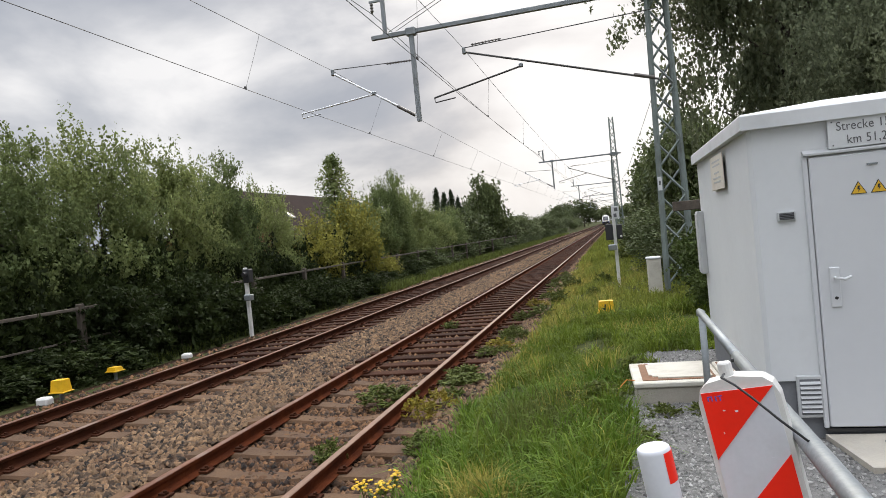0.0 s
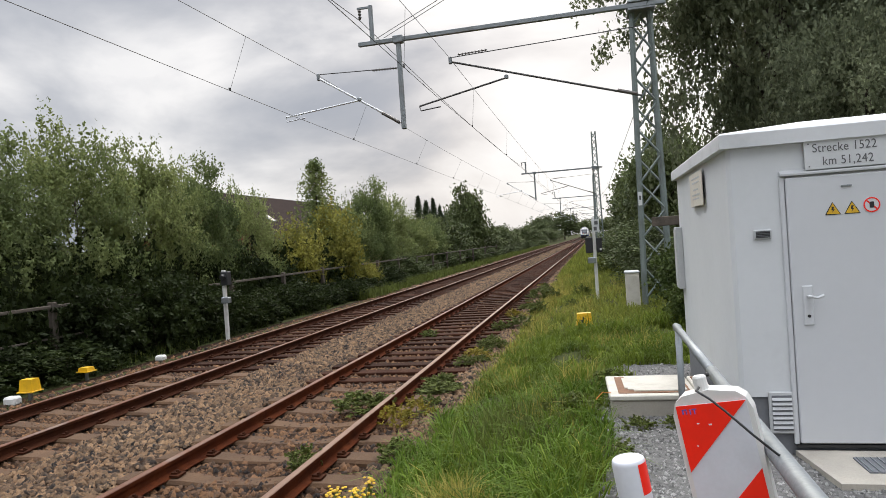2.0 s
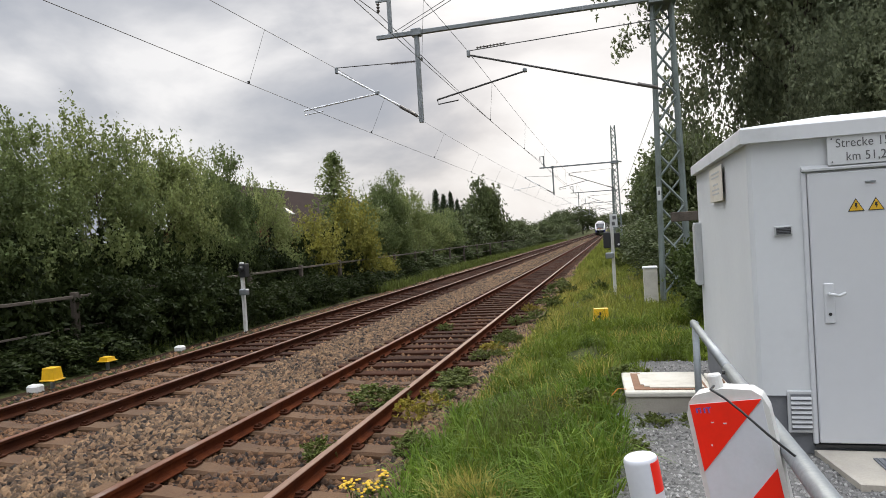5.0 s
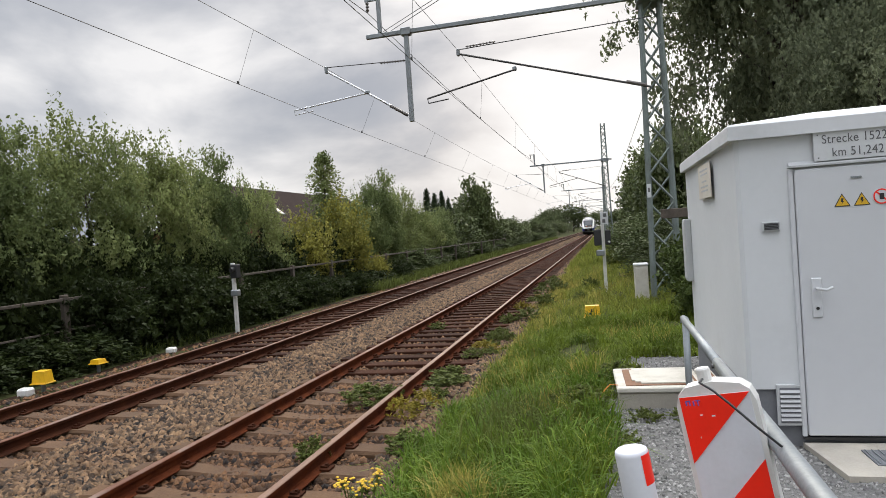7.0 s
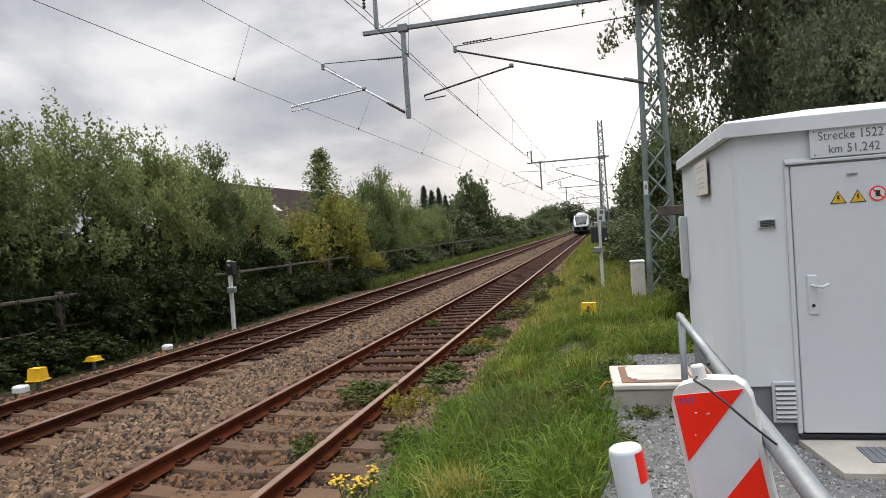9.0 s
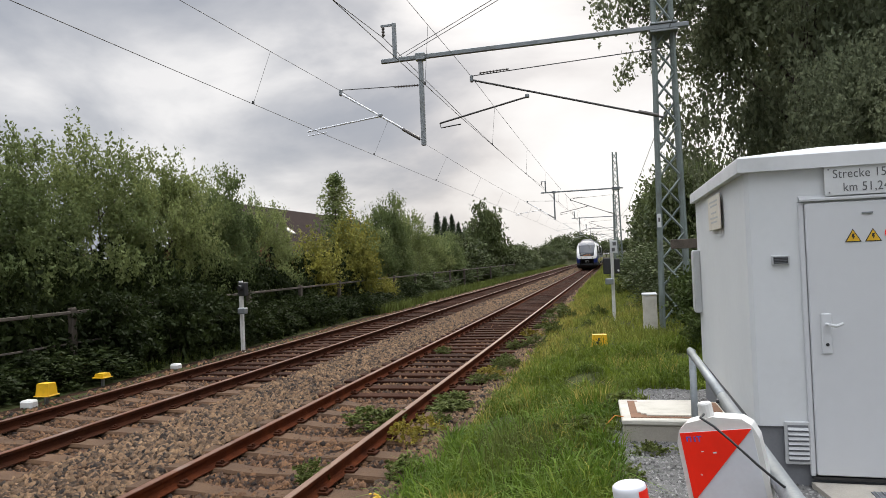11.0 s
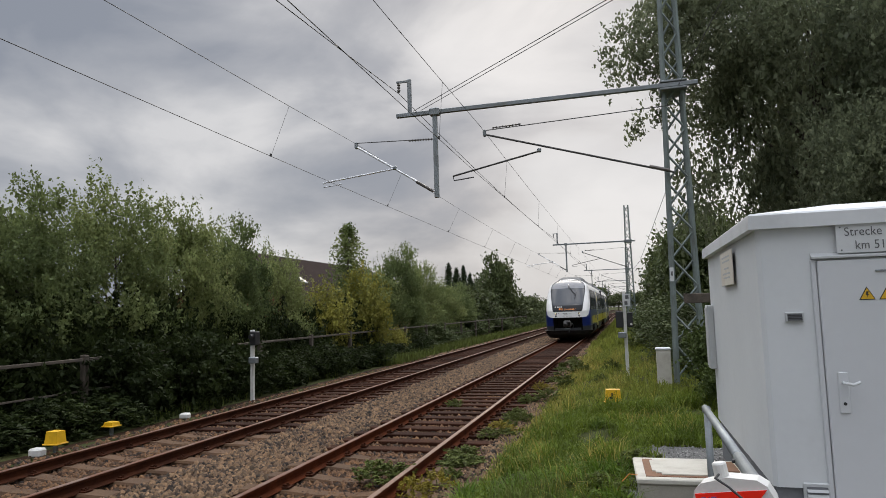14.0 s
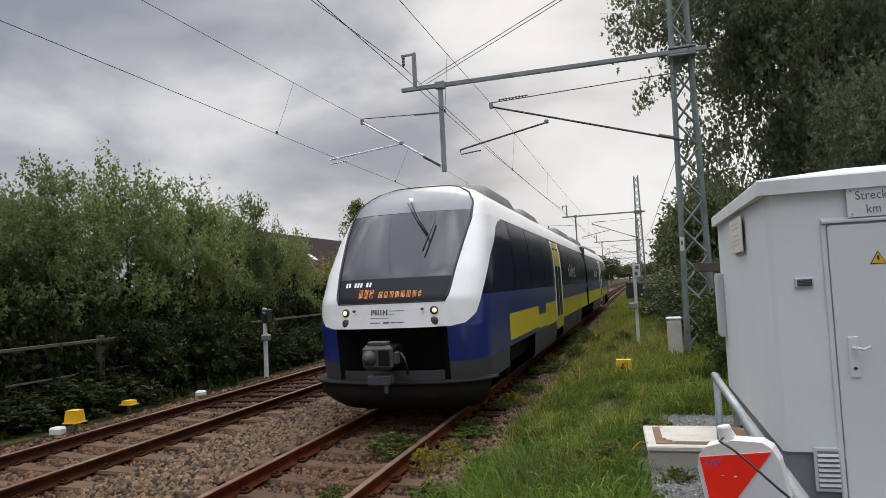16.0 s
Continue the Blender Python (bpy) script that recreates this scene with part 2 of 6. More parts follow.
# cream tint and golden patches colour a warm reflection onto the white sheet
M_NOTICE = mat("golden_sheen_notice_sheet", (0.7, 0.66, 0.57), (0.6, 0.55, 0.46), 3, 0.45, dirt=(0.5, 0.4, 0.26), dscale=4, damount=0.5)
M_INK = mat("grey_lettering", (0.12, 0.12, 0.125), (0.1, 0.1, 0.1), 5, 0.6)
M_WARNYEL = mat("warning_yellow", (0.7, 0.42, 0.02), (0.62, 0.36, 0.02), 5, 0.55)
M_BLACK = mat("black_print", (0.02, 0.02, 0.02), (0.015, 0.015, 0.015), 5, 0.5)
M_REDFILM = mat("red_reflective_film", (0.93, 0.022, 0.008), (0.86, 0.02, 0.007), 6, 0.35, 0, dirt=(0.6, 0.02, 0.01), dscale=6, damount=0.2)
M_WHITEFILM = mat("white_reflective_film", (0.62, 0.63, 0.66), (0.56, 0.57, 0.6), 6, 0.4, 0, dirt=(0.45, 0.45, 0.45), dscale=8, damount=0.3)
M_WHITEPLAST = mat("dull_white_plastic", (0.66, 0.65, 0.62), (0.58, 0.57, 0.54), 6, 0.5, 0, 0.05, 60, dirt=(0.4, 0.37, 0.32), dscale=7, damount=0.5)
M_YELPLAST = mat("yellow_plastic", (0.75, 0.44, 0.01), (0.66, 0.37, 0.01), 6, 0.5, dirt=(0.4, 0.25, 0.03), dscale=6)
M_CONCRETE = mat("pale_concrete", (0.46, 0.42, 0.35), (0.36, 0.33, 0.28), 4, 0.9, 0, 0.3, 90, dirt=(0.27, 0.24, 0.2), dscale=3)
M_TROUGH = mat("whitish_concrete_lid", (0.6, 0.57, 0.5), (0.5, 0.47, 0.4), 4, 0.85, 0, 0.2, 90, dirt=(0.36, 0.32, 0.26), dscale=4)
M_RUSTEDGE = mat("rusty_brown_frame", (0.23, 0.12, 0.065), (0.16, 0.08, 0.045), 9, 0.85)
M_OLDWOOD = mat("grey_weathered_wood", (0.125, 0.1, 0.078), (0.062, 0.05, 0.04), 6, 0.9, 0, 0.5, 60)
M_BRAMBLE_FRESH = leafy("fresh_bramble_leaves", (0.11, 0.145, 0.04), (0.045, 0.065, 0.018))
M_SIGNALBOX = mat("black_signal_back", (0.025, 0.025, 0.027), (0.018, 0.018, 0.018), 4, 0.6)
M_BRICKRED = mat("red_brick_wall", (0.3, 0.1, 0.06), (0.2, 0.07, 0.045), 3, 0.9, 0, 0.3, 40)
M_TILEBROWN = mat("brown_roof_tiles", (0.038, 0.025, 0.021), (0.022, 0.015, 0.013), 2, 1.0, 0, 0.4, 12, spec=0.1)
M_WALLWHITE = mat("white_rendered_wall", (0.65, 0.64, 0.6), (0.58, 0.57, 0.54), 1, 0.9)
M_GLASS = mat("dark_window_glass", (0.03, 0.035, 0.04), (0.025, 0.03, 0.035), 2, 0.08, spec=0.6)
M_RUBBER = mat("black_rubber", (0.018, 0.018, 0.018), (0.025, 0.025, 0.025), 9, 0.6)
# the train
M_TWHITE = mat("train_white_paint", (0.8528, 0.8364, 0.805), (0.8112, 0.7956, 0.765), 1.2, 0.3, coat=0.3, dirt=(0.55, 0.54, 0.52), dscale=1.5, damount=0.3)
M_TBLUE = mat("train_blue_paint", (0.009, 0.024, 0.165), (0.007, 0.019, 0.13), 1.2, 0.3, coat=0.4, dirt=(0.03, 0.04, 0.12), dscale=2, damount=0.4)
M_TYELLOW = mat("train_yellow_paint", (0.62, 0.5, 0.03), (0.55, 0.44, 0.03), 1.2, 0.35, coat=0.3)
M_TGREY = mat("train_grey_skirt", (0.055, 0.059, 0.064), (0.036, 0.039, 0.042), 2, 0.6, dirt=(0.03, 0.026, 0.022), dscale=2)
M_TDARK = mat("train_dark_underframe", (0.011, 0.01, 0.0095), (0.007, 0.0065, 0.006), 3, 0.85, dirt=(0.028, 0.02, 0.014), dscale=3, spec=0.15)
M_TWINDOW = mat("train_tinted_window_band", (0.007, 0.01, 0.033), (0.005, 0.007, 0.022), 1, 0.15, spec=0.02)
M_TSCREEN = mat("train_windscreen_glass", (0.03, 0.032, 0.035), (0.022, 0.024, 0.027), 1, 0.07, spec=0.6)
M_TBAND = mat("train_black_band", (0.012, 0.012, 0.014), (0.008, 0.008, 0.009), 1, 0.35, spec=0.2)
M_TPLOUGH = mat("train_plough_steel", (0.02, 0.0175, 0.016), (0.012, 0.0105, 0.0095), 4, 0.75, dirt=(0.035, 0.025, 0.018), dscale=3, spec=0.2)
M_LAMPWHITE = mat("white_marker_lamp", (1.0, 0.95, 0.86), (1.0, 0.93, 0.82), 4, 0.3, emit=0.8)
M_TCOWL = mat("train_smoky_cowl", (0.2, 0.2, 0.205), (0.16, 0.16, 0.165), 2, 0.3, spec=0.6)
M_TROOF = mat("train_roof_grey", (0.1, 0.105, 0.11), (0.075, 0.0775, 0.08), 2, 0.6, dirt=(0.08, 0.075, 0.07), dscale=2)
M_LAMPGLOW = mat("warm_headlamp", (1.0, 0.78, 0.4), (1.0, 0.74, 0.36), 4, 0.3, emit=1.1)
M_LED = mat("amber_led", (0.9, 0.28, 0.03), (0.7, 0.2, 0.02), 9, 0.5, emit=0.55)
M_LED_DIM = mat("faint_amber_led", (0.85, 0.3, 0.06), (0.6, 0.2, 0.03), 9, 0.5, emit=0.3)
M_LAMPDARK = mat("dark_lamp_glass", (0.08, 0.08, 0.085), (0.05, 0.05, 0.055), 9, 0.15)
M_COUPLER = mat("coupler_grey_steel", (0.075, 0.0725, 0.0675), (0.04, 0.0375, 0.035), 8, 0.6, 0.1, dirt=(0.08, 0.07, 0.06), dscale=5)


# ---------------------------------------------------------------- mesh helpers
class Shape:
    def __init__(self):
        self.v, self.f = [], []

    def add(self, verts, faces):
        k = len(self.v)
        self.v += [tuple(p) for p in verts]
        self.f += [tuple(i + k for i in fc) for fc in faces]
        return self

    def box(self, c, s, m=None, bevel=0.0):
        """A box of centre c and size s, its long edges chamfered by bevel."""
        hx, hy, hz = (d / 2 for d in s)
        b = min(bevel, hx * 0.9, hy * 0.9, hz * 0.9)
        if b:
            vs, fs = [], []
            for sx in (-1, 1):
                for sy in (-1, 1):
                    for sz in (-1, 1):
                        vs += [(sx * (hx - b), sy * (hy - b), sz * hz), (sx * (hx - b), sy * hy, sz * (hz - b)), (sx * hx, sy * (hy - b), sz * (hz - b))]
            bm = bmesh.new()
            for p in vs:
                bm.verts.new(p)
            bmesh.ops.convex_hull(bm, input=bm.verts)
            bm.verts.index_update()
            vs = [p.co.copy() for p in bm.verts]
            fs = [[q.index for q in fc.verts] for fc in bm.faces]
            bm.free()
        else:
            vs = [(x, y, z) for x in (-hx, hx) for y in (-hy, hy) for z in (-hz, hz)]
            fs = [(0, 1, 3, 2), (4, 6, 7, 5), (0, 4, 5, 1), (2, 3, 7, 6), (0, 2, 6, 4), (1, 5, 7, 3)]
        vs = [(m @ Vector(p) if m else Vector(p)) + Vector(c) for p in vs]
        return self.add(vs, fs)

    def tube(self, pts, r, seg=8, caps=True, r2=None):
        pts = [Vector(p) for p in pts]
        rings = []
        for i, p in enumerate(pts):
            d = (pts[min(i + 1, len(pts) - 1)] - pts[max(i - 1, 0)]).normalized()
            up = Vector((0, 0, 1)) if abs(d.z) < 0.9 else Vector((0, 1, 0))
            a = d.cross(up).normalized()
            b = a.cross(d).normalized()
            q = r if r2 is None else r + (r2 - r) * i / (len(pts) - 1)
            rings.append([p + q * (math.cos(TAU * k / seg) * a + math.sin(TAU * k / seg) * b) for k in range(seg)])
        vs = [p for ring in rings for p in ring]
        fs = [(i * seg + k, i * seg + (k + 1) % seg, (i + 1) * seg + (k + 1) % seg, (i + 1) * seg + k) for i in range(len(pts) - 1) for k in range(seg)]
        if caps:
            fs += [tuple(range(seg))[::-1], tuple(range((len(pts) - 1) * seg, len(pts) * seg))]
        return self.add(vs, fs)

    def prism(self, poly, axis, a, b):
        """A closed polygon of (u, v) pairs drawn out from a to b along an axis."""
        n = len(poly)
        put = {"x": lambda u, v, w: (w, u, v), "y": lambda u, v, w: (u, w, v), "z": lambda u, v, w: (u, v, w)}[axis]
        vs = [put(u, v, a) for u, v in poly] + [put(u, v, b) for u, v in poly]
        fs = [(i, (i + 1) % n, n + (i + 1) % n, n + i) for i in range(n)] + [tuple(range(n))[::-1], tuple(range(n, 2 * n))]
        return self.add(vs, fs)

    def grid(self, rows):
        """A sheet through rows of points, all of one length."""
        n = len(rows[0])
        return self.add([p for r in rows for p in r], [(i * n + j, i * n + j + 1, (i + 1) * n + j + 1, (i + 1) * n + j) for i in range(len(rows) - 1) for j in range(n - 1)])

    def lathe(self, prof, c, axis="z", seg=14):
        vs, fs = [], []
        for r, h in prof:
            for k in range(seg):
                u, v = r * math.cos(TAU * k / seg), r * math.sin(TAU * k / seg)
                p = {"z": (u, v, h), "y": (u, h, v), "x": (h, u, v)}[axis]
                vs.append(Vector(p) + Vector(c))
        for i in range(len(prof) - 1):
            fs += [(i * seg + k, i * seg + (k + 1) % seg, (i + 1) * seg + (k + 1) % seg, (i + 1) * seg + k) for k in range(seg)]
        fs += [tuple(range(seg))[::-1], tuple(range((len(prof) - 1) * seg, len(prof) * seg))]
        return self.add(vs, fs)

    def mesh(self, name, material, smooth=False):
        me = bpy.data.meshes.new(name)
        me.from_pydata(self.v, [], self.f)
        me.materials.append(material)
        bm = bmesh.new()
        bm.from_mesh(me)
        bmesh.ops.recalc_face_normals(bm, faces=bm.faces)
        bm.to_mesh(me)
        bm.free()
        if smooth:
            me.shade_smooth()
        return me


def part(name, shape, material, parent=None, label="", smooth=False):
    ob = new(name, shape.mesh(name, material, smooth) if isinstance(shape, Shape) else shape)
    if parent:
        ob.parent = parent
    if label:
        ob["label"] = label
    return ob


def thing(name, label, category, at=(0, 0, 0), turn=0.0, group="", kind=""):
    ob = new(name)
    ob.empty_display_size = 0.2
    ob.matrix_world = pose(*at, 0, 0, turn)
    return tagged(ob, label, category, group, kind)


def array_mesh(name, verts, faces, material):
    """A mesh straight from arrays; all faces have as many corners."""
    me = bpy.data.meshes.new(name)
    nv, nf, k = len(verts), len(faces), faces.shape[1]
    me.vertices.add(nv)
    me.vertices.foreach_set("co", np.asarray(verts, dtype=np.float32).ravel())
    me.loops.add(nf * k)
    me.loops.foreach_set("vertex_index", np.asarray(faces, dtype=np.int32).ravel())
    me.polygons.add(nf)
    me.polygons.foreach_set("loop_start", np.arange(0, nf * k, k, dtype=np.int32))
    me.update(calc_edges=True)
    me.materials.append(material)
    return me


# ---------------------------------------------------------------- plan
X_TRACK, X_TRACK_2, GAUGE = -3.54, -7.54, 1.507
Y_FAR = 420.0


def ground_z(x, y):
    """Height of the ground: ballast bed, verge that rises to the cabinet, soft bank under the hedge."""
    if x < -9.0:
        z = -0.2 - 0.1 * min(1, (-9.0 - x) / 2)
    elif x < -2.0:
        z = -0.2
    elif x < 0.2:
        s = (x + 2.0) / 2.2
        z = -0.2 + 0.36 * s * s * (3 - 2 * s)
    else:
        z = 0.16
    return z


# ---------------------------------------------------------------- ground
xs = [-700, -300, -120, -60, -30, -20, -15, -12, -11, -10, -9.4, -9.0, -8.0, -5.5, -3, -2.2, -2.0, -1.7, -1.4, -1.1, -0.8, -0.5, -0.2, 0.2, 0.6, 1, 2, 3, 5, 8, 15, 30, 60, 120, 300, 700]
ys = [-600, -200, -60, -20, -8, -3, 0, 2, 4, 6, 8, 10, 13, 16, 20, 25, 32, 40, 60, 90, 140, 220, 400, 1000, 2500]
sh = Shape().grid([[(x, y, ground_z(x, y) - (0.03 if -9.2 < x < -1.9 else 0)) for x in xs] for y in ys])
ground = part("ground", sh, M_SOIL, smooth=True)
tagged(ground, "grassy brown soil of the railway verge", "ground", kind="structure")

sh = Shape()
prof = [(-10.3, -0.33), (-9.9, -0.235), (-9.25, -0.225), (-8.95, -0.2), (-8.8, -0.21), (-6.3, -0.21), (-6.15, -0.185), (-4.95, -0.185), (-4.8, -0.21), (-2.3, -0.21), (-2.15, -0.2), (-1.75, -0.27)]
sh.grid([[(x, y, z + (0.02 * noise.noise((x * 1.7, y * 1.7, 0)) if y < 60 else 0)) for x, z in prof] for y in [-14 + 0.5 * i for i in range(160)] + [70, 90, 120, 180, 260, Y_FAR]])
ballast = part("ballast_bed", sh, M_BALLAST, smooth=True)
tagged(ballast, "rust-stained brown ballast bed under both tracks, darkened as shaded stone gaps", "ballast", kind="structure")

sh = Shape()
sh.grid([[(x, y, ground_z(x, y) + 0.012 + 0.012 * noise.noise((x * 2, y * 2, 3))) for x in (-0.15 + 0.04 * math.sin(y * 3), 0.1, 0.5, 1.0, 2.0, 4.5)] for y in [-6 + 0.25 * i for i in range(int(15.3 / 0.25))]])
path = part("gravel_path", sh, M_GRAVEL, smooth=True)
tagged(path, "grey crushed-stone path beside the cabinet", "path", kind="structure")


# ---------------------------------------------------------------- foliage
def leaf_arrays(pos, size, rng, up=0.3, broad=0.42):
    """Diamond leaves, one quad each, at the given places, turned at random."""
    n = len(pos)
    nrm = rng.normal(size=(n, 3))
    nrm[:, 2] += up
    nrm /= np.linalg.norm(nrm, axis=1)[:, None]
    a = np.cross(nrm, rng.normal(size=(n, 3)))
    a /= np.linalg.norm(a, axis=1)[:, None]
    b = np.cross(nrm, a)
    s = size * rng.uniform(0.6, 1.4, n)[:, None]
    verts = np.stack([pos - a * s, pos + b * s * broad + nrm * s * 0.12, pos + a * s, pos - b * s * broad + nrm * s * 0.12], 1).reshape(-1, 3)
    return verts, np.arange(4 * n).reshape(n, 4)


def crown_mesh(name, seed, radii, n_twigs, n_leaves, leaf, material, upright=0.5, droop=0.0, twig=0.9, base=0.0):
    """A crown of unit layout: twigs set through an uneven ellipsoid, each carrying leaves."""
    rng = np.random.default_rng(seed)
    d = rng.normal(size=(n_twigs, 3))
    d /= np.linalg.norm(d, axis=1)[:, None]
    d[:, 2] = np.where(d[:, 2] < -0.75, -d[:, 2], d[:, 2])
    r = rng.uniform(0.25, 1.0, n_twigs) ** 0.45
    lump = np.array([0.8 + 0.38 * noise.noise((q[0] * 1.6 + seed, q[1] * 1.6, q[2] * 1.6)) for q in d])
    root = d * (r * lump)[:, None] * np.array(radii)
    way = d * np.array([1, 1, 0.8]) + np.array([0, 0, upright])
    way /= np.linalg.norm(way, axis=1)[:, None]
    length = twig * rng.uniform(0.4, 1.25, n_twigs)
    k = rng.integers(0, n_twigs, n_leaves)
    s = rng.uniform(0, 1, n_leaves) ** 0.8
    pos = root[k] + way[k] * (length[k] * s)[:, None] + rng.normal(size=(n_leaves, 3)) * (0.2 * twig * (1.05 - s))[:, None]
    pos[:, 2] -= droop * (length[k] * s) ** 2
    pos[:, 2] += base
    return array_mesh(name, *leaf_arrays(pos, leaf, rng), material)


def clump_crown(name, seed, n_clumps, clump, shoots, per, leaf, material, shoot=0.3, upright=0.6, hang=0.0, fill=0.12, tops=0):
    """A crown of unit radii: leafy clumps on an uneven shell, each a bundle of shoots with leaves set along them."""
    rng = np.random.default_rng(seed)
    d = rng.normal(size=(n_clumps, 3))
    d /= np.linalg.norm(d, axis=1)[:, None]
    d[:, 2] = np.where(d[:, 2] < -0.8, -d[:, 2], d[:, 2])
    r = 0.35 + 0.65 * rng.uniform(0, 1, n_clumps) ** 0.5
    lump = np.array([0.86 + 0.5 * noise.noise((q[0] * 1.8 + seed, q[1] * 1.8, q[2] * 1.8)) for q in d])
    centre = d * (r * lump * (1 - clump * 0.6))[:, None]
    size = clump * rng.uniform(0.65, 1.35, n_clumps)
    k = np.repeat(np.arange(n_clumps), shoots)
    off = rng.normal(size=(len(k), 3))
    off *= (rng.uniform(0.1, 1, len(k)) ** 0.5 / np.linalg.norm(off, axis=1))[:, None]
    root = centre[k] + off * size[k][:, None]
    way = 0.7 * off + 0.6 * d[k] + np.array([0, 0, upright]) + rng.normal(0, 0.25, (len(k), 3))
    way /= np.linalg.norm(way, axis=1)[:, None]
    length = shoot * rng.uniform(0.35, 1.1, len(k))
    if tops:
        # long upright shoots that stand clear of the outline
        a, q = rng.uniform(0, TAU, tops), rng.uniform(0, 0.8, tops) ** 0.5
        z = np.sqrt(np.clip(1 - q * q, 0, 1)) * 0.8
        root = np.concatenate([root, np.stack([q * np.cos(a), q * np.sin(a), z], 1)])
        way = np.concatenate([way, np.stack([0.3 * q * np.cos(a), 0.3 * q * np.sin(a), np.full(tops, 1.0)], 1)])
        length = np.concatenate([length, shoot * rng.uniform(0.7, 1.5, tops)])
    n = len(root)
    j = np.repeat(np.arange(n), per)
    t = np.tile((np.arange(per) + 0.5) / per, n) + rng.normal(0, 0.06, n * per)
    pos = root[j] + way[j] * (length[j] * t)[:, None] + rng.normal(0, 1, (n * per, 3)) * (leaf * (1.5 - 0.7 * t))[:, None]
    pos[:, 2] -= hang * (length[j] * np.clip(t, 0, 1)) ** 1.5
    nf = int(fill * len(pos))
    inner = rng.normal(size=(nf, 3))
    inner *= (0.75 * rng.uniform(0, 1, nf) ** 0.4 / np.linalg.norm(inner, axis=1))[:, None]
    pos = np.concatenate([pos, inner])
    pos[:, 2] += 1.0
    return array_mesh(name, *leaf_arrays(pos, leaf, rng, 0.3, 0.58), material)


def branch_shape(seed, height, r, spread, n=9):
    rng = random.Random(seed)
    sh = Shape()
    sh.tube([(0, 0, -0.3), (0.04 * height * rng.uniform(-1, 1), 0.03 * height, 0.35 * height), (0.05 * height * rng.uniform(-1, 1), 0.02, 0.92 * height)], r, 9, True, r * 0.22)
    limbs = Shape()
    for i in range(n):
        a, z = i * 2.4 + rng.random(), height * (0.2 + 0.6 * i / n)
        e = spread * rng.uniform(0.6, 1.0)
        limbs.tube([(0, 0, z), (e * 0.5 * math.cos(a), e * 0.5 * math.sin(a), z + 0.12 * height), (e * math.cos(a), e * math.sin(a), z + 0.2 * height)], r * 0.4, 6, True, r * 0.1)
    return sh, limbs


def plant(name, label, category, crown, at, scale, height, r, spread, seed, turn=0, group="", lift=0.0, lean=(0, 0)):
    ob = thing(name, label, category, at, turn, group)
    trunk, limbs = branch_shape(seed, height, r, spread)
    part("trunk", trunk, M_BARK, ob, smooth=True)
    part("limb", limbs, M_BARK, ob, smooth=True)
    c = part("crown", crown, None, ob)
    c.location, c.scale = (*lean, lift), scale
    return ob


# unit crowns with centre at the height of their own middle
SHRUBS = [clump_crown("shrub_crown", 10 + i, (150, 150, 105)[i], 0.13, 15, 15, 0.0188, M_HEDGE if i != 1 else M_HEDGE_DARK, shoot=0.2, upright=0.7, fill=(0.12, 0.12, 0.03)[i], tops=45) for i in range(3)]
YELSHRUB = clump_crown("yellow_shrub_crown", 21, 60, 0.24, 14, 11, 0.036, M_HEDGE_YEL, shoot=0.32, upright=0.5, fill=0.1, tops=24)
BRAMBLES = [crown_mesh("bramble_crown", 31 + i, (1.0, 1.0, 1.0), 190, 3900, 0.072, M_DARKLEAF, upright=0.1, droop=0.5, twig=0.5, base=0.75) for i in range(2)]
BRAMBLE_NEAR = clump_crown("fresh_bramble_crown", 37, 50, 0.24, 10, 9, 0.055, M_BRAMBLE_FRESH, shoot=0.34, upright=0.3, hang=0.5, fill=0.1)
UNDERGROWTH = clump_crown("undergrowth_crown", 38, 70, 0.2, 12, 10, 0.033, M_FAR, shoot=0.3, upright=0.5, fill=0.1, tops=30)
BIGTREES = [clump_crown("tree_crown", 41 + i, 180, 0.14, 14, 14, 0.0165, M_WILLOW, shoot=0.17, upright=0.0, hang=1.1, fill=0.16) for i in range(2)]
BOUGH = clump_crown("bough_crown", 47, 62, 0.17, 14, 14, 0.022, M_WILLOW, shoot=0.2, upright=0.0, hang=1.0, fill=0.05)
FARTREES = [clump_crown("far_crown", 51 + i, 70, 0.22, 9, 9, 0.05, M_FAR, shoot=0.26, upright=0.35, fill=0.12, tops=20) for i in range(3)]

# hedge row on the far side: y, x, half width along y, half depth, height
rng = random.Random(4)
HEDGE = [(8.6, -13.6, 2.4, 1.9, 5.5), (11.6, -13.2, 2.2, 1.8, 5.7), (14.3, -13.4, 2.3, 1.9, 6.25), (17.2, -13.2, 2.2, 1.8, 6.2), (19.7, -13.2, 2.0, 1.7, 5.9),
         (22.2, -13.0, 1.7, 1.5, 5.0),
         (33.6, -13.4, 2.4, 2.0, 5.0), (36.4, -13.0, 2.3, 2.0, 6.5), (40.5, -13.2, 2.6, 2.0, 5.9), (45.5, -13.2, 3.0, 2.0, 4.9), (51.0, -13.4, 3.4, 2.2, 4.7)]
for i, (y, x, ry, rx, hgt) in enumerate(HEDGE):
    plant("hedge_shrub", "tall dense green shrub with upright leafy shoots behind the fence", "shrub", SHRUBS[i % 3], (x, y, ground_z(x, y)),
          (rx, ry * 1.05, hgt / 2.13), hgt * 0.75, 0.07, 1.0, i, turn=0, group="hedge shrubs along the fence")
